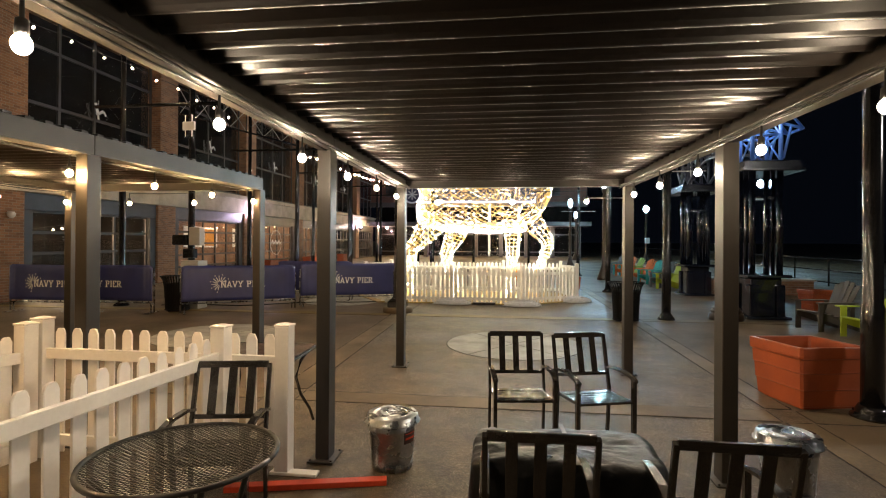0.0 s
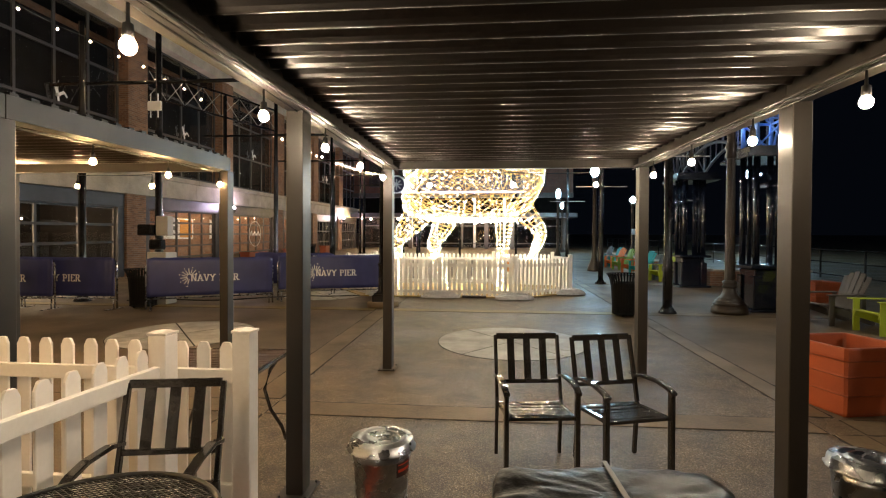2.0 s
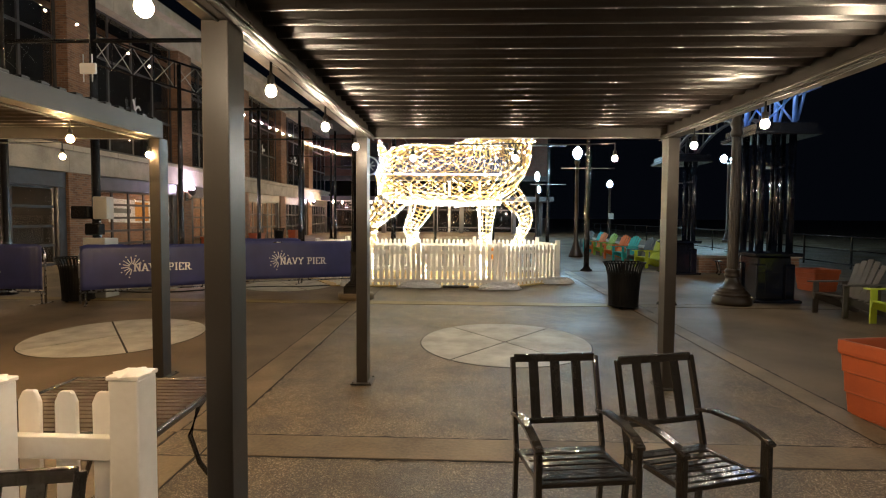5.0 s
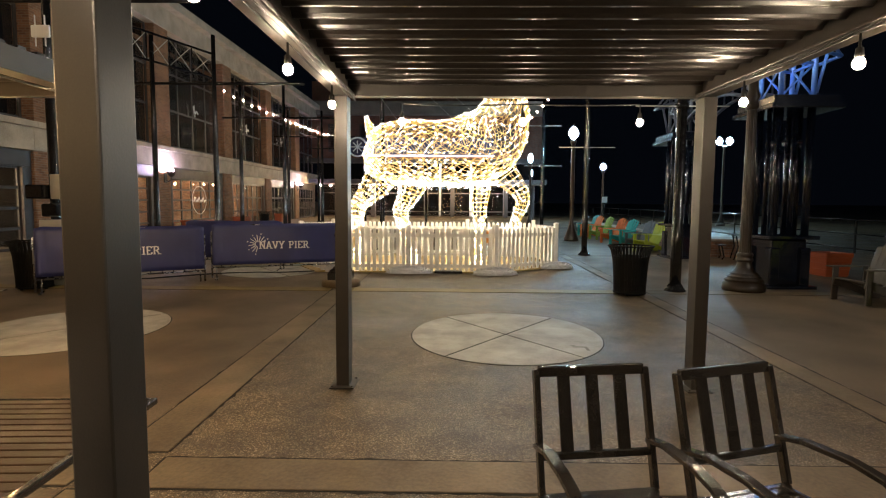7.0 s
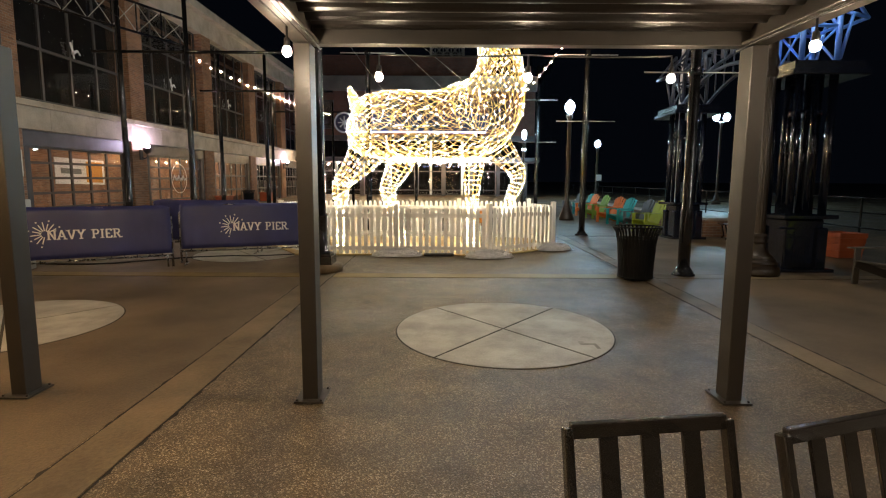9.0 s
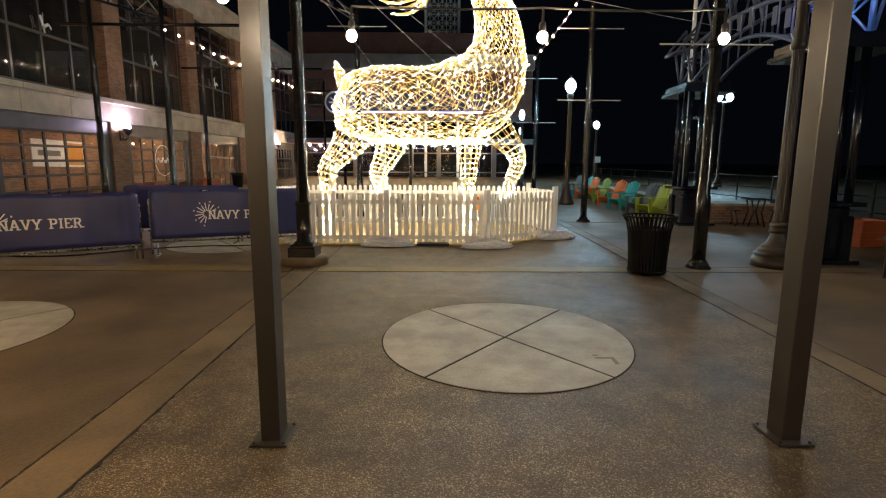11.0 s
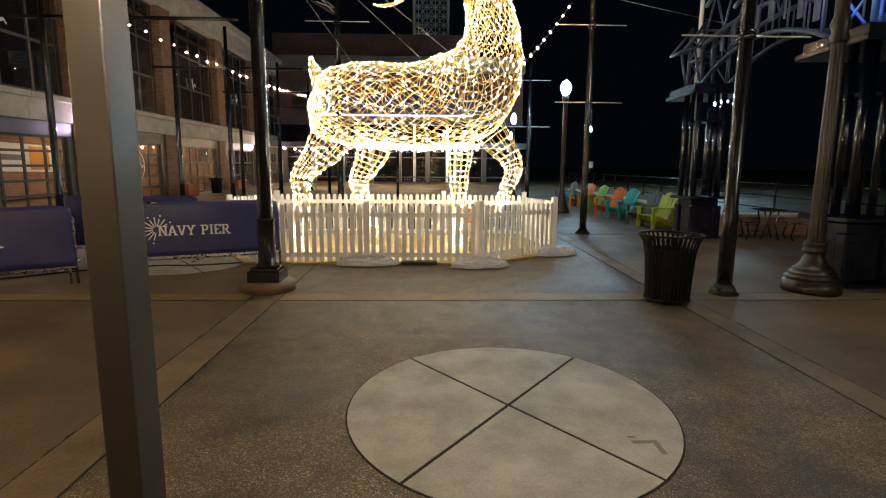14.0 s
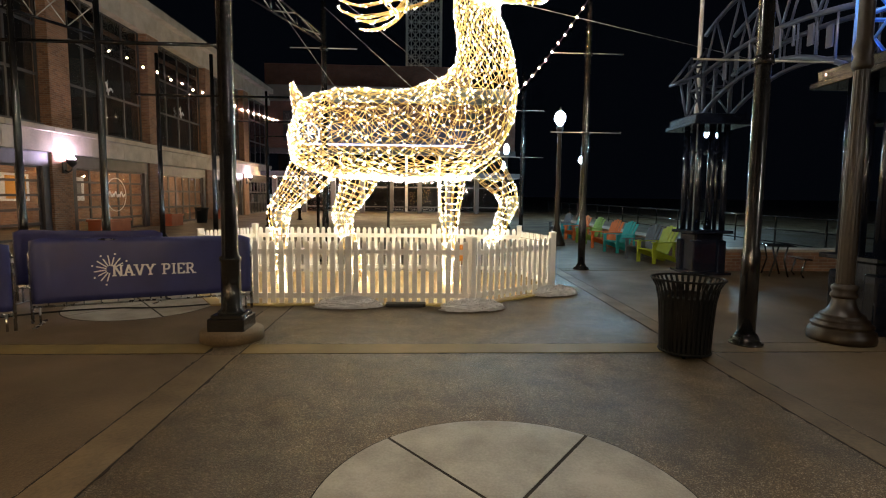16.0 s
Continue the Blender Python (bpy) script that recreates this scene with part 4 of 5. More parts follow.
# ---- poles and lamps ----
def flag_pole(x, y, top, bars, label, r=0.075, material=BLACK, group="black mast poles", width=0.82):
    p = thing("mast_pole", label, "pole", group, pose(x, y, 0))
    part("shaft", one(lathe, [(r * 1.15, 0.10), (r * 1.15, 1.1), (r, 1.14), (r, top * 0.6), (r * 0.85, top * 0.62), (r * 0.8, top)], 20), material, p)
    bm = bmesh.new()
    lathe(bm, [(0.185, 0.0), (0.185, 0.028), (0.14, 0.05), (r * 1.7, 0.075), (r * 1.35, 0.13)], 24)
    for i in range(6):
        a = i * math.pi / 3
        tube(bm, (0.16 * math.cos(a), 0.16 * math.sin(a), 0.02), (0.16 * math.cos(a), 0.16 * math.sin(a), 0.06), 0.016, 6)
    part("base_flange", bm, material, p)
    for z in bars:
        b = part("cross_bar", one(tube, (-width, 0, z), (width, 0, z), 0.011, 8), GREYBOX, p, "thin pale metal cross bar")
        part("collar", one(lathe, [(r * 1.2, -0.05), (r * 1.3, -0.04), (r * 1.3, 0.04), (r * 1.2, 0.05)], 16, (0, 0, z)), material, b)
    return p


flag_pole(3.50, 10.82, 6.6, (3.30, 5.05), "glossy black mast pole with pale cross bars", 0.085)
flag_pole(3.42, 16.74, 6.6, (3.20, 4.98), "tall glossy black mast pole with cross bars")
flag_pole(3.55, 24.6, 6.4, (3.20, 4.98), "tall black mast pole beyond deer fence")
flag_pole(3.57, 4.66, 6.6, (5.05,), "glossy black mast pole beside terracotta planter", 0.085)
flag_pole(-2.81, 18.0, 7.5, (5.3,), "dark mast pole behind deer sculpture")


def plinth_lamp(x, y):
    p = thing("lamp_post", "black lamp post on square plinth and round kerb", "lamp post", m=pose(x, y, 0))
    part("kerb", one(lathe, [(0.36, 0.0), (0.36, 0.10), (0.345, 0.125), (0.02, 0.13)], 36), SMOOTH, p, "round concrete kerb")
    bm = bmesh.new()
    bbox(bm, (0, 0, 0.20), (0.42, 0.42, 0.15), 0.01)
    bbox(bm, (0, 0, 0.29), (0.36, 0.36, 0.05), 0.012)
    part("plinth", bm, BLACK, p)
    bm = bmesh.new()
    lathe(bm, [(0.15, 0.31), (0.155, 0.34), (0.115, 0.37), (0.11, 0.92), (0.125, 0.94), (0.125, 0.98), (0.095, 1.0), (0.088, 2.6), (0.075, 6.1), (0.13, 6.16), (0.14, 6.22)], 20)
    part("shaft", bm, BLACK, p)
    part("globe", one(lathe, [(0.12, 6.22), (0.24, 6.41), (0.25, 6.54), (0.19, 6.72), (0.08, 6.82), (0.02, 6.94)], 20), HEADM, p, "glowing acorn globe")


plinth_lamp(-2.64, 11.10)


def bell_lamp(x, y):
    p = thing("lamp_post", "bronze fluted lamp post with wide bell-shaped base", "lamp post", m=pose(x, y, 0))
    part("bell_base", one(lathe, [(0.345, 0.0), (0.355, 0.04), (0.345, 0.14), (0.31, 0.16), (0.31, 0.185), (0.325, 0.195), (0.32, 0.215), (0.27, 0.235), (0.285, 0.255), (0.275, 0.275), (0.225, 0.295), (0.24, 0.315), (0.22, 0.335), (0.185, 0.36), (0.155, 0.40), (0.13, 0.46), (0.118, 0.52), (0.115, 0.62)], 32), BRONZE, p)
    part("collar", one(lathe, [(0.12, 0.53), (0.140, 0.55), (0.140, 0.58), (0.12, 0.61), (0.136, 0.64), (0.136, 0.67), (0.11, 0.70)], 24), BRONZE, p)
    bm = bmesh.new()
    n = 56
    rings = []
    for r, z in ((0.092, 0.68), (0.083, 2.2), (0.074, 3.3)):
        rings.append([bm.verts.new((r * (1 + 0.06 * math.cos(i * 14 * 2 * math.pi / n)) * math.cos(2 * math.pi * i / n), r * (1 + 0.06 * math.cos(i * 14 * 2 * math.pi / n)) * math.sin(2 * math.pi * i / n), z)) for i in range(n)])
    for ra, rb in zip(rings, rings[1:]):
        for i in range(n):
            bm.faces.new((ra[i], ra[(i + 1) % n], rb[(i + 1) % n], rb[i])).smooth = True
    part("shaft", bm, BRONZE, p)
    part("capital", one(lathe, [(0.08, 3.26), (0.108, 3.30), (0.108, 3.36), (0.086, 3.42), (0.118, 3.50), (0.08, 3.62), (0.08, 4.75), (0.14, 4.80), (0.15, 4.86)], 20), BRONZE, p)
    part("globe", one(lathe, [(0.12, 4.86), (0.24, 5.05), (0.25, 5.18), (0.19, 5.36), (0.08, 5.46), (0.02, 5.58)], 20), HEADM2, p, "glowing white acorn globe")


bell_lamp(4.82, 10.98)


def globe_lamp(x, y, z, label, r=0.14, group="street lamps", twin=False, light=STREETM):
    p = thing("street_lamp", label, "street lamp", group, pose(x, y, 0))
    part("shaft", one(lathe, [(0.30, 0), (0.30, 0.08), (0.22, 0.3), (0.12, 0.6), (0.085, 0.75), (0.07, z - 0.5), (0.11, z - 0.42), (0.12, z - 0.30)], 20), BRONZE, p)
    for dx in ((-0.35, 0.35) if twin else (0,)):
        g = part("globe", one(lathe, [(0.07, -0.24), (r * 0.82, -0.08), (r * 0.85, 0.03), (r * 0.66, 0.14), (r * 0.35, 0.20), (0.05, 0.24), (0.01, 0.30)], 18, (dx, 0, z)), light, p, "glowing acorn globe")
        part("cap", one(lathe, [(0.07, 0.0), (0.05, 0.05), (0.01, 0.14)], 10, (dx, 0, z + 0.22)), BRONZE, g)
    if twin:
        part("arm", one(tube, (-0.35, 0, z - 0.3), (0.35, 0, z - 0.3), 0.03, 8), BRONZE, p)


globe_lamp(4.37, 22.35, 4.38, "street lamp with bluish-white acorn globe", 0.21)
globe_lamp(3.85, 30.0, 4.0, "farther street lamp with bluish-white globe", 0.14)
globe_lamp(17.9, 36.3, 5.75, "twin-globe street lamp beyond arch", 0.24, twin=True)
globe_lamp(11.2, 41.0, 4.3, "far street lamp with bluish-white globe", 0.25)
# added lamp, always out of view: brightens ground and columns on the right
globe_lamp(8.2, 2.6, 4.4, "unseen street lamp added to brighten planter side", 0.26, light=HEADM3)
globe_lamp(6.1, 44.0, 4.0, "far street lamp near end building", 0.15)
sg = thing("small_sign", "small white sign plate on thin post", "sign", m=pose(10.6, 38.5, 0))
part("post", one(tube, (0, 0, 0), (0, 0, 2.4), 0.03, 8), BLACK, sg)
part("plate", one(bbox, (0, -0.04, 1.75), (0.38, 0.02, 0.42), 0.004), PRINT, sg)


# ---- columns and blue arch ----
def cluster_column(x, y, wing, upper):
    c = thing("clustered_column", "blue-black column of clustered steel tubes", "column", "gateway columns", pose(x, y, 0) @ Matrix.Diagonal((0.88, 0.88, 1, 1)))
    bm = bmesh.new()
    bbox(bm, (0, 0, 0.03), (1.06, 1.06, 0.06), 0.01)
    bbox(bm, (0, 0, 0.47), (0.74, 0.74, 0.90), 0.03)
    for sx in (-1, 1):
        for sy in (-1, 1):
            bbox(bm, (sx * 0.32, sy * 0.32, 0.40), (0.22, 0.22, 0.74), 0.03)
    part("plinth", bm, BLUEBLK, c)
    part("lower_slab", one(bbox, (0, 0, 0.96), (1.06, 1.06, 0.07), 0.012), BLUEBLK, c)
    for sx in (-1, 0, 1):
        for sy in (-1, 0, 1):
            if sx or sy:
                part("tube", one(tube, (sx * 0.33, sy * 0.33, 0.98), (sx * 0.33, sy * 0.33, 3.28), 0.075 if sx and sy else 0.05, 16), BLUEBLK, c)
    part("tie_plate", one(bbox, (0, 0, 2.75), (0.5, 0.5, 0.06), 0.01), BLUEBLK, c)
    bm = bmesh.new()
    bbox(bm, (0, 0, 3.33), (1.46, 1.46, 0.09), 0.015)
    bbox(bm, (0, 0, 3.45), (1.32, 1.32, 0.15), 0.015)
    part("capital_slab", bm, BLUEBLK, c)
    top = 4.75
    for sx in (-1, 1):
        for sy in (-1, 1):
            part("upright", one(tube, (sx * 0.34, sy * 0.34, 3.44), (sx * 0.34, sy * 0.34, top), 0.05, 10), upper, c)
    for z in (3.55, 4.15, 4.72):
        for a, b in (((-1, -1), (1, -1)), ((1, -1), (1, 1)), ((1, 1), (-1, 1)), ((-1, 1), (-1, -1))):
            part("lattice_bar", one(tube, (a[0] * 0.34, a[1] * 0.34, z), (b[0] * 0.34, b[1] * 0.34, z), 0.028, 6), upper, c)
    for z0, z1 in ((3.55, 4.15), (4.15, 4.72)):
        for a, b in (((-1, -1), (1, -1)), ((1, -1), (1, 1)), ((1, 1), (-1, 1)), ((-1, 1), (-1, -1))):
            part("lattice_bar", one(tube, (a[0] * 0.34, a[1] * 0.34, z0), (b[0] * 0.34, b[1] * 0.34, z1), 0.022, 6), upper, c)
    for sy in (-0.34, 0.34):
        for a, b in (((wing * 0.34, 4.40), (wing * 0.86, 4.28)), ((wing * 0.30, 4.92), (wing * 0.86, 4.28)), ((wing * 0.30, 4.92), (wing * 0.34, 4.15)), ((wing * 0.58, 4.34), (wing * 0.40, 3.62))):
            part("bracket", one(tube, (a[0], sy, a[1]), (b[0], sy, b[1]), 0.032, 6), upper, c)
    part("bracket", one(tube, (wing * 0.86, -0.36, 4.28), (wing * 0.86, 0.36, 4.28), 0.032, 6), upper, c)
    return c


# far column gets the dim colour, near column's top the blue-lit one
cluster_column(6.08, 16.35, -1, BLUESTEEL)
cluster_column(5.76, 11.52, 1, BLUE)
arch = thing("truss_arch", "blue steel truss arch with sign letters between two columns", "arch")


def rise(k, low, lift):
    """A point of an arched chord at the share k of the span."""
    return (6.03 - 0.14 * k, 15.95 - 4.05 * k, low + lift * 4 * k * (1 - k))


CHORDS = ((3.52, 0.56, 0.040), (4.38, 0.22, 0.045), (5.20, 0.45, 0.045))
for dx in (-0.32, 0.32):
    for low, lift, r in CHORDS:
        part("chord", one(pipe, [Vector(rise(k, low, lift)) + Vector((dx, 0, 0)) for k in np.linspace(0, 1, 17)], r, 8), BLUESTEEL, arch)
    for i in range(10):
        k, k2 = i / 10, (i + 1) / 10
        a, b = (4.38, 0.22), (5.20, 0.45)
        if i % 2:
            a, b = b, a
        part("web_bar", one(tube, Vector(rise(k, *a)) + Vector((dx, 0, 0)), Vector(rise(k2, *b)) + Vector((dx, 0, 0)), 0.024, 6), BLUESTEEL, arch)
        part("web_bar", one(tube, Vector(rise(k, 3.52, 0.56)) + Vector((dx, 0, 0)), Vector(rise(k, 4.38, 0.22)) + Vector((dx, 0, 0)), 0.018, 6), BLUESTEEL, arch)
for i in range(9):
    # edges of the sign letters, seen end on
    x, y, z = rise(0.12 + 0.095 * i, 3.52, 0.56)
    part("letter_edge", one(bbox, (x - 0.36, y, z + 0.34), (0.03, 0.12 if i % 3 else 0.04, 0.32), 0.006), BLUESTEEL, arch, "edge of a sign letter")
fp = thing("flag_pole", "slim white flag pole behind gateway column", "pole", m=pose(6.12, 16.9, 0))
part("shaft", one(lathe, [(0.06, 0.0), (0.055, 3.5), (0.04, 7.2), (0.035, 7.25)], 12), PRINT, fp)
part("base", one(lathe, [(0.14, 0.0), (0.14, 0.03), (0.075, 0.09)], 16), PRINT, fp)
fl = thing("spotlight", "blue gateway floodlight on column lattice", "lamp", m=pose(5.55, 11.95, 3.545))
part("housing", one(lathe, [(0.05, -0.06), (0.08, 0.0), (0.085, 0.05)], 14), BLACK, fl)
part("lens", one(lathe, [(0.07, 0.052), (0.06, 0.06)], 14), glow("floodlight_glow", (0.08, 0.28, 1.0), 160), fl)
part("stem", one(tube, (0, 0, -0.11), (0, 0, -0.05), 0.02, 8), BLACK, fl)


# ---- adirondack chairs ----
def adirondack(material, m, label, group="coloured adirondack chairs"):
    """A plank armchair that faces -y."""
    c = thing("adirondack_chair", label, "chair", group, m)
    for i in range(5):
        x = -0.22 + 0.11 * i
        h = 0.98 - 0.03 * abs(i - 2) ** 1.6
        part("back_slat", one(bar, (x * 0.85, 0.22, 0.26), (x * 1.1, 0.52, h), 0.098, 0.02, (0, 1, 0)), material, c)
    for i in range(5):
        y = -0.30 + 0.12 * i
        part("seat_slat", one(bar, (-0.27, y, 0.375 - 0.028 * i), (0.27, y, 0.375 - 0.028 * i), 0.10, 0.02), material, c)
    for s in (-1, 1):
        part("armrest", one(bbox, (s * 0.33, 0.0, 0.565), (0.13, 0.74, 0.022), 0.006), material, c)
        part("leg", one(bbox, (s * 0.29, -0.28, 0.28), (0.025, 0.11, 0.55), 0.004), material, c)
        part("side_rail", one(bar, (s * 0.265, -0.33, 0.33), (s * 0.265, 0.60, 0.035), 0.024, 0.12), material, c)
        part("arm_brace", one(bar, (s * 0.31, 0.33, 0.18), (s * 0.31, 0.33, 0.555), 0.024, 0.08, (0, 1, 0)), material, c)
    return c


for y, k, word in ((18.0, "lime", "lime-green"), (18.7, "grey", "slate-grey"), (20.35, "teal", "teal"), (21.35, "orange", "orange"), (23.2, "green", "green"), (24.6, "orange", "orange"), (25.5, "teal", "teal"), (27.0, "grey", "dark grey")):
    adirondack(ADIRON[k], pose(5.80 + random.uniform(-0.08, 0.08), y, 0, 0, 0, -72 + random.uniform(-5, 5)), word + " plastic adirondack chair beside brick planter wall")
adirondack(ADIRON["weathered"], pose(6.20, 9.95, 0, 0, 0, -80), "weathered grey adirondack chair near column")
adirondack(ADIRON["lime"], pose(6.45, 9.00, 0, 0, 0, -88), "lime-green plastic adirondack chair near terracotta planter")
pt = thing("picnic_table", "dark metal picnic table with two benches", "table", m=pose(7.55, 15.9, 0, 0, 0, 70) @ Matrix.Diagonal((0.78, 0.72, 0.95, 1)))
part("tabletop", one(bbox, (0, 0, 0.735), (1.0, 0.75, 0.03), 0.006), BLACK, pt)
for s in (-1, 1):
    part("bench", one(bbox, (0, s * 0.68, 0.44), (1.0, 0.26, 0.03), 0.006), BLACK, pt)
    bm = bmesh.new()
    pipe(bm, [(s * 0.36, -0.68, 0.43), (s * 0.36, -0.58, 0.10), (s * 0.36, -0.66, 0.02)], 0.025, 6)
    pipe(bm, [(s * 0.36, 0.68, 0.43), (s * 0.36, 0.58, 0.10), (s * 0.36, 0.66, 0.02)], 0.025, 6)
    pipe(bm, [(s * 0.36, -0.2, 0.72), (s * 0.36, -0.12, 0.40), (s * 0.36, -0.25, 0.02)], 0.025, 6)
    pipe(bm, [(s * 0.36, 0.2, 0.72), (s * 0.36, 0.12, 0.40), (s * 0.36, 0.25, 0.02)], 0.025, 6)
    part("leg_frame", bm, BLACK, pt)
bm = bmesh.new()
bbox(bm, (6.9, 23.4, 0.24), (0.36, 13.0, 0.46), 0.01)
bbox(bm, (8.3, 16.75, 0.24), (3.0, 0.36, 0.46), 0.01)
wl = thing("planter_wall", "low red brick planter wall with stone coping", "wall")
part("brickwork", bm, BRICK, wl)
bm = bmesh.new()
bbox(bm, (6.9, 23.4, 0.50), (0.44, 13.1, 0.06), 0.008)
bbox(bm, (8.37, 16.75, 0.502), (3.0, 0.44, 0.06), 0.008)
part("coping", bm, STONE, wl)
rl = thing("railing", "dark quayside railing along water edge", "railing")
for i in range(24):
    y = 2 + i * 2.3
    x = 12.5
    part("post", one(bbox, (x, y, 0.54), (0.05, 0.05, 1.08), 0.006), BLACK, rl)
for z in (0.15, 0.62, 1.08):
    part("rail", one(tube, (12.5, 0, z), (12.5, 56, z), 0.022 if z < 1 else 0.03, 8), BLACK, rl)


# ---- barriers with banners ----
def barrier(p, q, label, text=True, h=1.10, text_at=0.5):
    """A crowd barrier from p to q, its banner toward the smaller y."""
    p, q = Vector((*p, 0)), Vector((*q, 0))
    d = q - p
    L = d.length
    b = thing("crowd_barrier", label, "barrier", "crowd barriers with banners", Matrix.Translation(p) @ Matrix.Rotation(math.atan2(d.y, d.x), 4, "Z"))
    pts = [(0.02, 0, 0.03), (0.02, 0, h - 0.16), (0.06, 0, h - 0.05), (0.16, 0, h), (L - 0.16, 0, h), (L - 0.06, 0, h - 0.05), (L - 0.02, 0, h - 0.16), (L - 0.02, 0, 0.03)]
    part("frame", one(pipe, pts, 0.019, 8), GALV, b)
    part("lower_rail", one(tube, (0.02, 0, 0.24), (L - 0.02, 0, 0.24), 0.015, 8), GALV, b)
    for i in range(1, 14):
        part("upright", one(tube, (L * i / 14, 0, 0.24), (L * i / 14, 0, h), 0.008, 6), GALV, b)
    for x in (0.10, L - 0.10):
        bm = bmesh.new()
        bar(bm, (x, -0.26, 0.016), (x, 0.26, 0.016), 0.05, 0.012)
        tube(bm, (x, 0, 0.02), (x, 0, 0.25), 0.014, 6)
        part("foot", bm, GALV, b)
    bm = bmesh.new()
    nx, nz = 60, 10
    seed = p.x
    g = []
    for i in range(nx + 1):
        col = []
        for j in range(nz + 1):
            u, v = i / nx, j / nz
            x = 0.03 + (L - 0.06) * u
            pull = min(1, min(u, 1 - u) * 9)
            y = -0.030 - 0.010 * (1 - pull) - 0.030 * noise.noise(Vector((x * 2.6, v * 0.9, seed))) - 0.010 * abs(noise.noise(Vector((x * 7 + v * 2, v * 2.5, seed)))) - (0.03 * (1 - pull) * abs(math.sin(u * 60)))
            z = 0.29 + (h - 0.255) * v - 0.012 * math.sin(math.pi * u) * v
            zz = z if v < 0.999 else z + 0.01 * noise.noise(Vector((x * 5, 1, seed)))
            if min(x, L - x) < 0.14 and v > 0.8:
                zz -= 0.05 * (1 - min(x, L - x) / 0.14)
            col.append(bm.verts.new((x, y, zz)))
        g.append(col)
    for i in range(nx):
        for j in range(nz):
            bm.faces.new((g[i][j], g[i + 1][j], g[i + 1][j + 1], g[i][j + 1])).smooth = True
    bn = part("banner", bm, BANNER, b, "creased navy vinyl banner with white print")
    bn.modifiers.new("thickness", "SOLIDIFY").thickness = 0.003
    if text:
        x = L * text_at - 0.50
        for ch in "NAVY PIER":
            if ch != " ":
                part("letter", letter(ch, 0.150), PRINT, bn, "white slab-serif letter", Matrix.Translation((x, -0.070, 0.605)))
            x += (GLYPHS[ch][0] + 0.08) * 0.150 * 1.04
        bm = bmesh.new()
        for i in range(11):
            a = radians(30 + 225 * i / 10)
            r1 = 0.19 if i % 2 else 0.165
            c = Vector((L * text_at - 0.52, -0.070, 0.70))
            o = Vector((math.cos(a), 0, math.sin(a)))
            bar(bm, c + o * 0.05, c + o * r1, 0.016, 0.003, (0, 1, 0))
            if i % 2 == 0:
                bar(bm, c + o * 0.20, c + o * 0.222, 0.022, 0.003, (0, 1, 0))
        part("emblem", bm, PRINT, bn, "white starburst emblem")
    return b


bl = "crowd barrier with navy printed banner on plaza"
barrier((-5.38, 11.66), (-2.92, 12.70), bl, text_at=0.53)
barrier((-7.55, 9.95), (-5.38, 11.45), bl, text_at=0.52)
barrier((-10.5, 10.02), (-8.22, 10.02), bl, text_at=0.43)
barrier((-11.85, 9.82), (-9.54, 9.88), bl, text_at=0.52)
barrier((-6.6, 13.0), (-4.4, 13.15), "crowd barrier with plain navy banner behind others", text=False)
bm = bmesh.new()
pipe(bm, [(-9.0 + 0.3 * i, 11.3 + 0.055 * i + 0.12 * math.sin(i * 0.7) + (0.6 if i > 8 else 0) * min(1, (i - 8) / 6), 0.016) for i in range(22)], 0.014, 6)
tagged(part("ground_cable", bm, CABLE), "black power cable lying along barriers", "cable")


bm = bmesh.new()
pipe(bm, [(-3.5 + 0.16 * i, 12.78 + 0.05 * math.sin(i * 0.8) + (0.72 * max(0, i - 25) * 0.16 if i > 25 else 0) - 0.10 * (22 < i < 28), 0.030) for i in range(35)], 0.016, 6)
tagged(part("extension_cord", bm, mat("yellow_rubber", (0.48, 0.36, 0.12), (0.38, 0.28, 0.09), 0.6)), "yellow extension cord lying along foot of fence", "cord")


def net_bag(x, y, sx, sy, turn):
    bm = bmesh.new()
    r = random.Random(int(x * 100))
    n1, n2 = 40, 14
    rows = []
    for j in range(n2 + 1):
        row = []
        ph = math.pi / 2 * j / n2
        for i in range(n1):
            a = 2 * math.pi * i / n1
            k = 1 + 0.10 * noise.noise(Vector((math.cos(a) * 2, math.sin(a) * 2, x)))
            f = 1 + r.uniform(-0.06, 0.06)
            row.append(bm.verts.new((sx * math.cos(a) * math.cos(ph) * k * f, sy * math.sin(a) * math.cos(ph) * k * f, max(0.012, 0.012 + 0.135 * math.sin(ph) ** 0.7 * f))))
        rows.append(row)
    for a, b in zip(rows, rows[1:]):
        for i in range(n1):
            bm.faces.new((a[i], a[(i + 1) % n1], b[(i + 1) % n1], b[i]))
    for _ in range(1100):
        a, q = r.uniform(0, 6.28), r.uniform(0.2, 1.05)
        b = Vector((sx * q * math.cos(a), sy * q * math.sin(a), 0.012 + 0.13 * math.sqrt(max(0, 1 - q * q))))
        tube(bm, b, b + Vector((r.uniform(-0.05, 0.05), r.uniform(-0.05, 0.05), r.uniform(0.0, 0.05))), 0.004, 3, caps=False)
    ob = part("sandbag", bm, NETBAG, m=pose(x, y, 0, 0, 0, turn))
    tagged(ob, "white shaggy weight bag at foot of fence post", "sandbag", "fence weight bags")


net_bag(-1.48, 12.72, 0.50, 0.18, 3)
net_bag(0.40, 12.58, 0.48, 0.20, 8)
net_bag(1.98, 13.72, 0.42, 0.19, 20)
net_bag(-3.2, 12.9, 0.20, 0.16, 20)

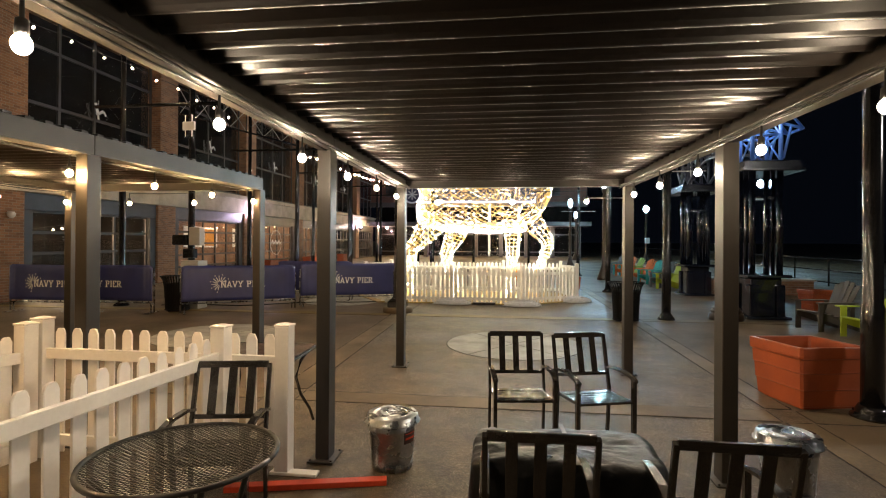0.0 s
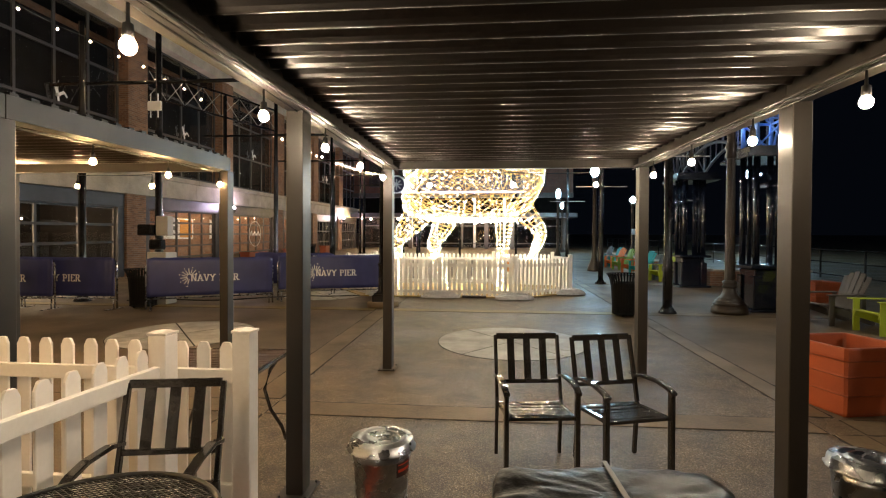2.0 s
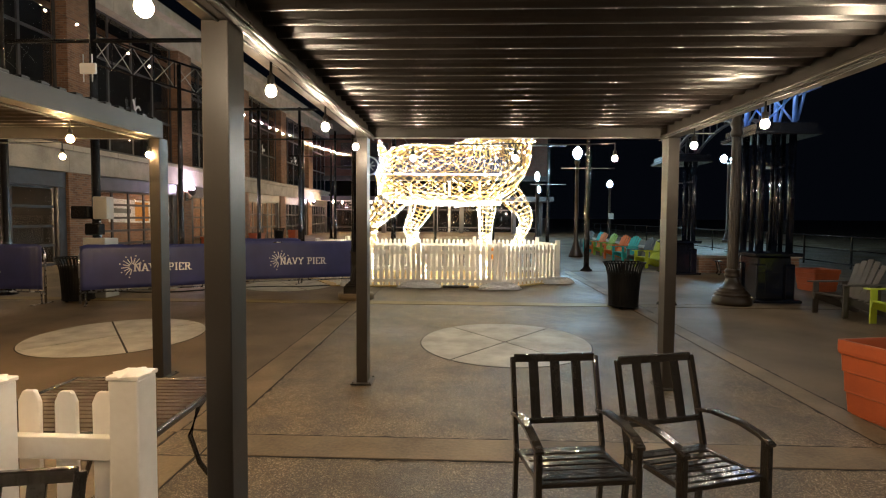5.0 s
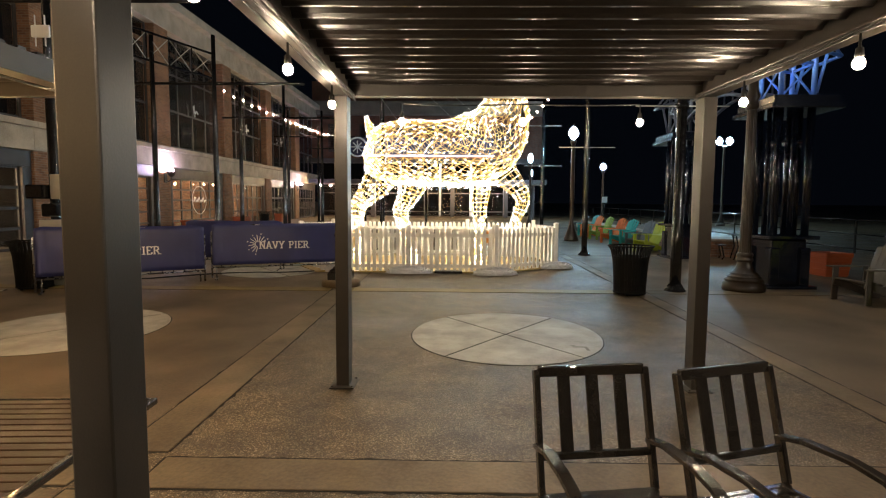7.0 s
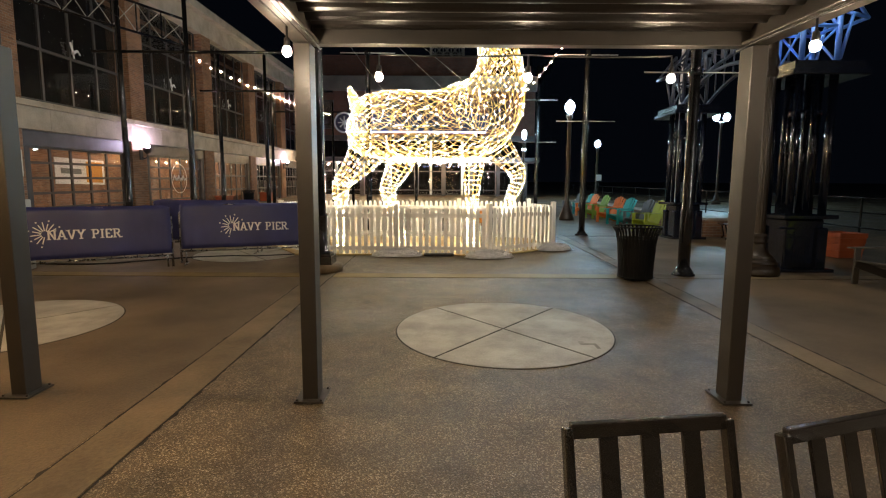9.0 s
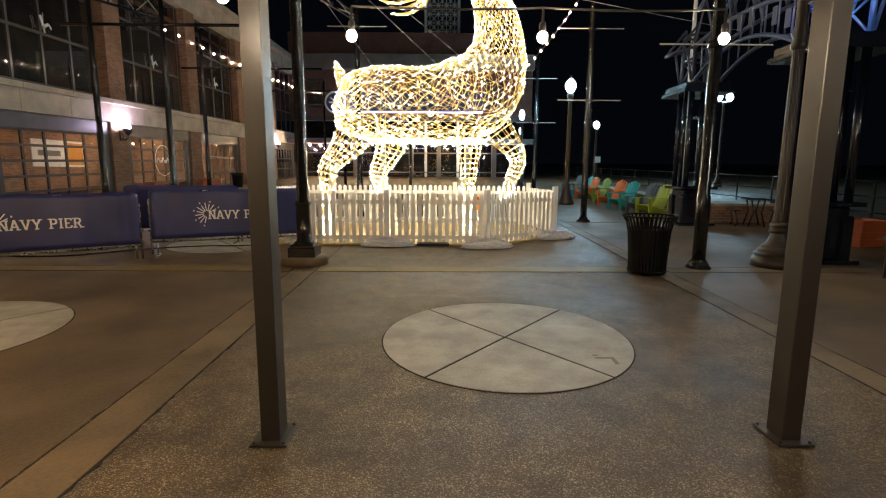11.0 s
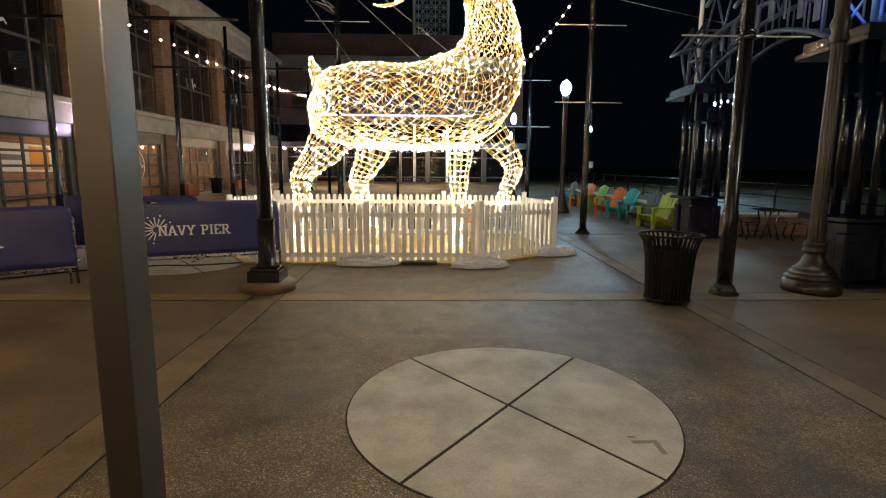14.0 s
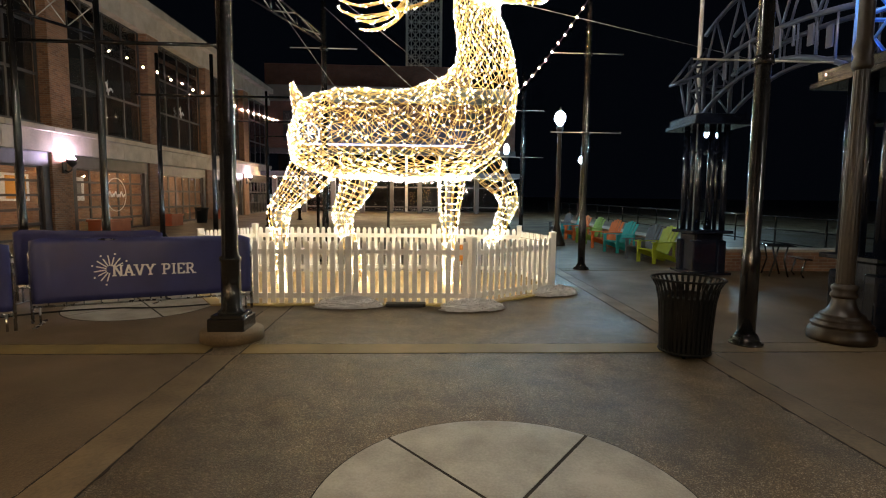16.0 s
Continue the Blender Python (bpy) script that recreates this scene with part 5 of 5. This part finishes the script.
for x, y, L in ((-12.9, 25.9, 2.0), (-12.9, 31.0, 1.2), (-12.9, 38.0, 1.6)):
    p = thing("trough_planter", "terracotta trough planter standing before brick hall", "planter", "trough planters", pose(x, y, 0))
    bm = bmesh.new()
    bbox(bm, (0, 0, 0.26), (0.50, L, 0.52), 0.03)
    bbox(bm, (0, 0, 0.55), (0.58, L + 0.08, 0.10), 0.02)
    part("tub", bm, TERRA, p)
    part("soil", one(bbox, (0, 0, 0.60), (0.46, L - 0.06, 0.02), 0.005), SOIL, p)
litter_bin(-12.3, 33.0, "black steel litter bin before brick hall")


# ---- west building ----
FX, Y0, STEP, PW = -13.6, 10.75, 6.55, 1.05
LEDGE0, LEDGE1, CORN0, CORN1 = 3.08, 3.98, 9.2, 10.7
K0, K1 = -2, 6
wall = structure("wall_west", one(box, (FX - 4.6, (Y0 + STEP * K0 + 50) / 2, 5.4), (0.3, 50 - Y0 - STEP * K0, 10.6)), BRICK, "brick back wall of pier hall", "wall")
yA, yB = Y0 + STEP * K0, 50.0
for k in range(K0, K1 + 1):
    y = Y0 + STEP * k
    if y > 48:
        break
    bm = bmesh.new()
    bbox(bm, (FX - 0.25, y + PW / 2, LEDGE0 / 2), (0.5, PW, LEDGE0), 0.01)
    bbox(bm, (FX - 0.20, y + PW / 2, (LEDGE1 + CORN0) / 2), (0.55, PW, CORN0 - LEDGE1), 0.01)
    part("brick_pier", bm, BRICK, wall)
y = yA
while y < yB - 0.5:
    L = min(STEP / 3, yB - y)
    bm = bmesh.new()
    bbox(bm, (FX - 0.17, y + L / 2, LEDGE0 + 0.36), (0.44, L - 0.008, 0.72), 0.008)
    bbox(bm, (FX - 0.12, y + L / 2, LEDGE1 - 0.10), (0.62, L - 0.008, 0.19), 0.02)
    bbox(bm, (FX - 0.12, y + L / 2, CORN0 + 0.45), (0.50, L - 0.008, 0.9), 0.01)
    bbox(bm, (FX + 0.08, y + L / 2, CORN0 + 1.10), (0.90, L - 0.008, 0.40), 0.03)
    part("stone_block", bm, STONE, wall)
    y += STEP / 3
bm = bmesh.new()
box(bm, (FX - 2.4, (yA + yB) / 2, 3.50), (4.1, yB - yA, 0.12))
structure("ceiling", bm, UNLIT, "dark ceiling of ground-floor hall", "ceiling")
structure("roof", one(box, (FX - 2.2, (yA + yB) / 2, 10.75), (4.6, yB - yA, 0.2)), UNLIT, "flat roof behind cornice", "roof")
# added black sheets: imitate unlit rooms and screen off the lit hall
structure("wall_upper", one(box, (FX - 2.2, (yA + yB) / 2, 6.4), (0.2, yB - yA, 5.6)), UNLIT, "black sheet standing in for unlit upper rooms", "wall")
structure("wall_partition", one(box, (FX - 4.0, (yA + Y0 + STEP + PW / 2) / 2, 1.72), (0.12, Y0 + STEP + PW / 2 - yA, 3.4)), UNLIT, "added black partition standing in for unlit bay", "wall")
structure("wall_cross", one(box, (FX - 2.45, Y0 + STEP + PW / 2, 1.72), (3.9, 0.12, 3.4)), UNLIT, "added black cross wall hiding lit hall from bay", "wall")
structure("floor", one(box, (FX - 2.4, (yA + yB) / 2, 0.006), (4.1, yB - yA, 0.012)), SMOOTH, "polished concrete floor inside hall", "floor")


def pane_grid(parent, y0, y1, z0, z1, ny, nz, x, bw=0.05, name="mullion", depth=0.06):
    """Bars and panes of a glazed opening in the x plane."""
    for i in range(ny + 1):
        y = y0 + (y1 - y0) * i / ny
        part(name, one(box, (x, y, (z0 + z1) / 2), (depth, bw, z1 - z0)), FRAME, parent)
    for j in range(nz + 1):
        z = z0 + (z1 - z0) * j / nz
        part("rail", one(box, (x + 0.003, (y0 + y1) / 2, z), (depth * 0.8, y1 - y0, bw)), FRAME, parent)
    for i in range(ny):
        for j in range(nz):
            a, b = y0 + (y1 - y0) * i / ny + bw / 2, y0 + (y1 - y0) * (i + 1) / ny - bw / 2
            c, d = z0 + (z1 - z0) * j / nz + bw / 2, z0 + (z1 - z0) * (j + 1) / nz - bw / 2
            g = part("pane", one(box, (x - 0.01, (a + b) / 2, (c + d) / 2), (0.008, b - a, d - c)), GLASS, parent)
            g.visible_shadow = False


for k in range(K0, K1):
    a, b = Y0 + STEP * k + PW, Y0 + STEP * (k + 1)
    if a > 45:
        break
    b = min(b, 49.9)
    ny, nz = ((3, 4) if k == 0 else (5, 5)) if k < 3 else (6, 3)
    d = tagged(part("door_%d" % (k + 3), one(bbox, (FX - 0.20, (a + b) / 2, 2.82), (0.24, b - a - 0.01, 0.50), 0.01), FRAME), "dark-framed glazed roll-up door in brick hall", "door", kind="structure")
    for y in (a + 0.17, b - 0.17):
        part("jamb", one(bbox, (FX - 0.20, y, 1.285), (0.22, 0.33, 2.565), 0.01), FRAME, d)
    pane_grid(d, a + 0.36, b - 0.36, 0.05, 2.55, ny, nz, FX - 0.24, 0.085 if k < 3 else 0.10)
    w = tagged(part("window_%d" % (k + 3), one(bbox, (FX - 0.30, (a + b) / 2, LEDGE1 + 0.05), (0.25, b - a - 0.01, 0.09), 0.01), FRAME), "tall dark multi-pane upper window", "window", kind="structure")
    pane_grid(w, a + 0.05, b - 0.05, LEDGE1 + 0.10, CORN0 - 0.02, 4, 3, FX - 0.34, 0.09)
for k in range(1, 5):
    yy = Y0 + STEP * k + PW + 2.7
    for dx, sy in ((-1.6, 0.0), (-3.0, 1.3)):
        lt = tagged(part("strip_light", one(bbox, (FX + dx, yy + sy, 3.30), (0.10, 1.3, 0.06), 0.01), ROOMM), "warm ceiling strip light inside hall", "ceiling light", "hall strip lights")
        part("hanger", one(tube, (FX + dx, yy + sy, 3.32), (FX + dx, yy + sy, 3.44), 0.008, 6), CABLE, lt)


def picture(y0, y1, z0, z1, blocks):
    p = thing("framed_poster", "pale framed poster on hall brick wall", "poster", "hall posters", pose(FX - 4.44, (y0 + y1) / 2, 0))
    part("frame", one(bbox, (0.015, 0, (z0 + z1) / 2), (0.03, y1 - y0, z1 - z0), 0.004), PRINT, p)
    for u0, u1, v0, v1, colour in blocks:
        w, h = y1 - y0, z1 - z0
        part("print", one(bbox, (0.034, -w / 2 + w * (u0 + u1) / 2, z0 + h * (v0 + v1) / 2), (0.006, w * (u1 - u0), h * (v1 - v0)), 0.001), colour, p)


INK = mat("orange_print", (0.62, 0.30, 0.05), (0.55, 0.25, 0.04), 0.6)
INK2 = mat("grey_print", (0.22, 0.22, 0.22), rough=0.6)
picture(25.3, 28.6, 1.25, 2.45, ((0.60, 0.95, 0.08, 0.92, INK), (0.1, 0.5, 0.4, 0.6, INK2)))
picture(30.4, 32.3, 1.2, 2.4, ((0.12, 0.42, 0.2, 0.8, INK2), (0.58, 0.88, 0.2, 0.8, INK2)))
picture(19.6, 21.2, 1.3, 2.4, ((0.1, 0.9, 0.55, 0.9, INK2),))
em = thing("window_emblem", "white ring emblem drawn on door glass", "sign", m=pose(FX - 0.19, 27.9, 1.55))
part("ring", one(pipe, [(0, 0.72 * math.cos(a), 0.72 * math.sin(a)) for a in np.linspace(0, 2 * math.pi, 33)], 0.012, 5), PRINT, em)
for i in range(3):
    part("bar", one(pipe, [(0.01, -0.62 + 0.42 * i, -0.10), (0.01, -0.48 + 0.42 * i, 0.14), (0.01, -0.34 + 0.42 * i, -0.10), (0.01, -0.22 + 0.42 * i, 0.02)], 0.03, 5), PRINT, em)


def sconce(y):
    sc = thing("wall_sconce", "dark wall sconce with bright violet-white lamp", "wall lamp", "wall sconces", pose(FX + 0.02, y, 2.55))
    bm = bmesh.new()
    bbox(bm, (0.02, 0, 0), (0.05, 0.22, 0.42), 0.01)
    pipe(bm, [(0.03, 0, -0.08), (0.16, 0, -0.16), (0.28, 0, -0.08), (0.30, 0, 0.06)], 0.03, 8)
    part("bracket", bm, FRAME, sc)
    part("cup", one(lathe, [(0.05, 0.04), (0.16, 0.16), (0.20, 0.30), (0.19, 0.31), (0.05, 0.10)], 16, (0.30, 0, 0)), FRAME, sc)
    part("bulb", one(ball, (0.30, 0, 0.34), 0.10, 1.1, 14, 10), SCONCEM, sc)


sconce(24.42)
sconce(44.0)
# bulbs added indoors to imitate festoon reflections in the panes
HB = [(FX - 2.2 - 0.25 * (i % 3), 5.6 + 0.62 * i, 2.02 + 0.10 * math.sin(i * 1.7)) for i in range(19)]
string("added warm bulbs standing in for glass reflections", [[Vector(p) + Vector((0, 0, 0.12)) for p in HB]], HB, 0.09, 0.030, WARM2)
for y in (7.6, 13.2, 15.6):
    lt = tagged(part("strip_light", one(bbox, (FX - 2.6, y, 3.30), (0.10, 1.5, 0.06), 0.01), glow("cool_strip_glow", (0.62, 0.82, 1.0), 7)), "cool ceiling strip light inside glazed bay", "ceiling light", "bay strip lights")
    part("hanger", one(tube, (FX - 2.6, y, 3.32), (FX - 2.6, y, 3.44), 0.008, 6), CABLE, lt)
cm = thing("security_camera", "white dome security camera on brick pier", "camera", m=pose(FX + 0.03, 11.3, 2.42))
part("housing", one(lathe, [(0.03, -0.12), (0.09, -0.06), (0.10, 0.02), (0.06, 0.06)], 14, (0.10, 0, 0)), PRINT, cm)
part("arm", one(tube, (-0.02, 0, 0.03), (0.10, 0, 0.03), 0.03, 8), PRINT, cm)


# ---- end building ----
EY = 50.0
end = structure("wall_north", one(box, (-3.0, EY + 4.3, 6.4), (22.0, 0.4, 12.8)), UNLIT, "dark end building beyond plaza", "wall")
bm = bmesh.new()
box(bm, (-3.0, EY + 0.2, 7.6), (22.0, 0.4, 4.0))
# hall brick again, darkened to imitate how little light reaches here
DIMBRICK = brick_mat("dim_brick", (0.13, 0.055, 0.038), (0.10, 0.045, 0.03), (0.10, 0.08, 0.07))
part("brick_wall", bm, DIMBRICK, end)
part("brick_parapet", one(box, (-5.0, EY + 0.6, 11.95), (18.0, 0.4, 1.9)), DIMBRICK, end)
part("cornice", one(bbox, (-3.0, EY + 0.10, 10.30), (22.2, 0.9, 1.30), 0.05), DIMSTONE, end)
part("fascia", one(bbox, (-3.0, EY - 0.15, 5.35), (22.0, 0.5, 0.45), 0.03), FRAME, end)
part("fascia", one(bbox, (-3.0, EY - 1.3, 3.30), (22.0, 2.9, 0.40), 0.03), FRAME, end)
for i in range(9):
    x = -13.2 + i * 2.55
    part("pier", one(bbox, (x, EY + 0.1, 1.55), (0.40, 0.5, 3.1), 0.01), FRAME, end)
    if i < 8:
        for z in (0.55, 2.3):
            part("transom", one(box, (x + 1.28, EY + 0.12, z), (2.15, 0.12, 0.10)), FRAME, end)
        g = part("pane", one(box, (x + 1.28, EY + 0.2, 1.6), (2.1, 0.01, 3.0)), GLASS, end)
        g.visible_shadow = False
for x in (-11.5, -8.5, -5.2, -2.0, 1.4, 4.5):
    wn = part("window_frame", one(box, (x, EY - 0.03, 7.5), (1.7, 0.1, 2.6)), FRAME, end)
    part("pane", one(box, (x, EY - 0.09, 7.5), (1.5, 0.02, 2.4)), GLASS, wn)
sb = thing("sign_board", "dark blue lit sign board on posts behind deer", "sign", m=pose(-2.2, 30.3, 0))
part("board", one(bbox, (0, 0.1, 4.66), (8.2, 0.12, 0.95), 0.02), mat("navy_sign_face", (0.020, 0.030, 0.085), (0.014, 0.020, 0.055), 0.4), sb)
part("led_strip", one(bbox, (0.3, 0.0, 4.12), (7.4, 0.06, 0.055), 0.01), BLUELED, sb, "blue-white led strip")
for x in (-3.3, 0.2, 3.6):
    part("post", one(bbox, (x, 0.16, 2.30), (0.14, 0.14, 4.6), 0.01), BLACK, sb)
em = part("emblem", one(lathe, [(0.56, 0.0), (0.56, 0.04)], 36), mat("blue_emblem_face", (0.012, 0.022, 0.085), rough=0.4), sb, "round blue emblem", pose(-3.70, 0.02, 4.60, 90))
RINGM = mat("pale_sign_ring", (0.55, 0.62, 0.75), (0.45, 0.52, 0.65), 0.4)
part("ring", one(pipe, [(0.52 * math.cos(a), 0.52 * math.sin(a), 0.05) for a in np.linspace(0, 2 * math.pi, 33)], 0.045, 6), RINGM, em)
for i in range(4):
    a = i * math.pi / 4
    part("spoke", one(tube, (-0.34 * math.cos(a), -0.34 * math.sin(a), 0.05), (0.34 * math.cos(a), 0.34 * math.sin(a), 0.05), 0.03, 6), RINGM, em)
tw = thing("lattice_tower", "grey lattice screen tower above end building", "tower", m=pose(-0.15, 52.5, 0))
for x in (-1.55, 1.55):
    part("leg", one(bbox, (x, 0, 10.0), (0.22, 0.3, 20.0), 0.01), GREYBOX, tw)
nx, nz, s = 4, 11, 0.77
for i in range(nx):
    for j in range(nz):
        cx, cz = -1.16 + s * i, 11.2 + s * j
        bm = bmesh.new()
        for a in (0, 45, 90, 135):
            o = Vector((math.cos(radians(a)), 0, math.sin(radians(a)))) * (s * (0.5 if a % 90 == 0 else 0.68))
            bar(bm, Vector((cx, 0, cz)) - o, Vector((cx, 0, cz)) + o, 0.07, 0.06, (0, 1, 0))
        for sx in (-1, 1):
            bar(bm, (cx + sx * s / 2, 0, cz - s / 2), (cx + sx * s / 2, 0, cz + s / 2), 0.05, 0.05, (0, 1, 0))
        part("lattice_tile", bm, GREYBOX, tw)


# ---- masts, trusses and strings on west side ----
GATES = (11.12, 17.67, 24.22, 30.77, 37.32)


def truss(p, q, h, h2, n, label):
    """A tapering truss from p to q, h deep at p and h2 at q."""
    t = thing("roof_truss", label, "truss", "slender trusses", Matrix.Translation(p))
    q = Vector(q) - Vector(p)
    p = Vector((0, 0, 0))
    for a, b in ((p, q), (p + Vector((0, 0, h)), q + Vector((0, 0, h2)))):
        part("chord", one(tube, a, b, 0.035, 8), BLUEBLK, t)
    for i in range(n):
        a, b = p.lerp(q, i / n), p.lerp(q, (i + 1) / n)
        ha, hb = Vector((0, 0, h + (h2 - h) * i / n)), Vector((0, 0, h + (h2 - h) * (i + 1) / n))
        part("web_rod", one(tube, a, b + hb, 0.012, 6), GREYBOX, t)
        part("web_rod", one(tube, a + ha, b, 0.012, 6), GREYBOX, t)
        part("web_post", one(tube, a, a + ha, 0.02, 6), BLUEBLK, t)


for i, y in enumerate(GATES):
    for x in (-8.05, -10.0):
        flag_pole(x, y, 6.7, (), "tall dark mast pole carrying electrical boxes" if i == 0 and x > -9 else "tall dark mast pole beside banner barriers", 0.08)
    tagged(part("tie_bar", one(tube, (-2.75, 0, 0), (2.85, 0, 0), 0.045, 10), BLACK, m=pose(-8.05, y, 5.22)), "black horizontal tube bolted across mast poles", "tie bar", "tie bars")
    if i == 1:
        truss((-13.0, y, 6.75), (-8.02, y, 5.36), 1.0, 0.75, 7, "dark steel truss sloping down to mast pole")
truss((-6.6, 18.0, 7.6), (-2.83, 18.0, 5.45), 1.1, 0.15, 6, "dark steel truss tapering down to mast pole")

bx = thing("electrical_box", "pale electrical enclosures strapped to mast pole", "electrical box", m=pose(-8.05, 11.12, 0))
part("enclosure", one(bbox, (0.16, -0.02, 1.82), (0.30, 0.22, 0.46), 0.02), GREYBOX, bx, "pale grey enclosure")
part("floodlight", one(bbox, (-0.20, -0.12, 1.72), (0.34, 0.26, 0.26), 0.03), BLACK, bx, "black floodlight housing")
part("junction_box", one(bbox, (0.06, -0.14, 1.38), (0.30, 0.20, 0.24), 0.03), BLACK, bx, "black junction box")
part("antenna", one(bbox, (0.0, -0.14, 4.62), (0.34, 0.05, 0.22), 0.02), PRINT, bx, "white antenna panel")
for s in (-0.09, 0.09):
    part("antenna_rod", one(tube, (s, -0.15, 4.35), (s, -0.15, 4.90), 0.012, 6), PRINT, bx)
cab = thing("utility_cabinet", "low grey utility cabinet behind banner barrier", "cabinet", m=pose(-7.85, 10.95, 0))
part("body", one(bbox, (0, 0, 0.61), (0.46, 0.40, 1.20), 0.015), GREYBOX, cab)
part("door_panel", one(bbox, (0, -0.205, 0.65), (0.38, 0.014, 1.0), 0.004), GREYBOX, cab)


def gull(p, s, turn, rod):
    """A white bird cut-out on a thin rod: a plain shape."""
    bm = bmesh.new()
    ball(bm, (0, 0, 0), 0.06 * s, 0.8, 8, 6)
    bar(bm, (0, 0, 0), (-0.10 * s, 0, 0.30 * s), 0.09 * s, 0.02, (0, 1, 0))
    bar(bm, (0, 0, 0), (0.20 * s, 0, 0.12 * s), 0.08 * s, 0.02, (0, 1, 0))
    bar(bm, (0.20 * s, 0, 0.12 * s), (0.30 * s, 0, 0.0), 0.05 * s, 0.02, (0, 1, 0))
    bar(bm, (0, 0, 0), (0.02 * s, 0, -0.16 * s), 0.06 * s, 0.02, (0, 1, 0))
    tube(bm, (0, 0.01, 0), (rod[0], rod[1] + 0.01, rod[2]), 0.008, 5)
    ob = part("bird_ornament", bm, PRINT, m=pose(*p, 0, 0, turn))
    tagged(ob, "white bird-shaped ornament held on thin rod", "ornament", "bird ornaments")


for k in range(K0, 5):
    yy = Y0 + STEP * k + PW + 2.75
    gull((FX - 0.19, yy, 5.98), 1.15, 90, (0.0, -0.02, 0.45))

BS = []
for i in range(44):
    k = -0.28 + 0.029 * i
    if 15.6 < 12 + 30 * k < 19.6:
        continue
    BS.append((-9.29 + 0.16 * k, 12 + 30 * k, 6.02 + 0.485 * k - 2.18 * k * (1 - k) * (k > 0) - 0.05 * (i % 2)))
string("long string of small warm bulbs along facade", [[Vector(p) + Vector((0, 0, 0.07)) for p in BS]], BS, 0.05, 0.019, WARM2)
BR = sagging((3.36, 16.68, 6.15), (1.25, 15.2, 3.50), 0.14, 13)
string("string of small warm bulbs dropping behind deer", [BR], [tuple(p) for p in BR[1:]], 0.05, 0.013, WARM2)
AW = [(-12.5 + 0.9 * i, 47.5, 2.98 - 0.06 * (i % 3)) for i in range(19)]
string("string of warm bulbs under end building awning", [[Vector(p) + Vector((0, 0, 0.12)) for p in AW]], AW, 0.09, 0.05, WARM2)
# guy wires of the sculpture
for a, b in (((-1.85, 14.35, 3.5), (-4.4, 19.5, 6.9)), ((-0.4, 14.35, 3.5), (-2.81, 18.0, 6.3)), ((0.0, 14.35, 3.75), (-2.81, 18.0, 6.8)), ((1.1, 14.35, 5.2), (7.5, 17.0, 5.0))):
    tagged(part("guy_wire", one(tube, a, b, 0.004, 5), GREYBOX), "thin steel guy wire steadying deer sculpture", "wire", "guy wires")


# ---- set everything on the rising plaza ----
for ob in [o for o in scene.objects if o.parent is None and o.type != "CAMERA"]:
    if ob.location.length > 1e-6:
        ob.location.z += SLOPE * ob.location.y
        continue
    for o in (ob, *ob.children_recursive):
        if o.type != "MESH":
            continue
        if o.matrix_basis != Matrix():
            o.location.z += SLOPE * o.location.y
        elif o.data.users == 1:
            for v in o.data.vertices:
                v.co.z += SLOPE * v.co.y
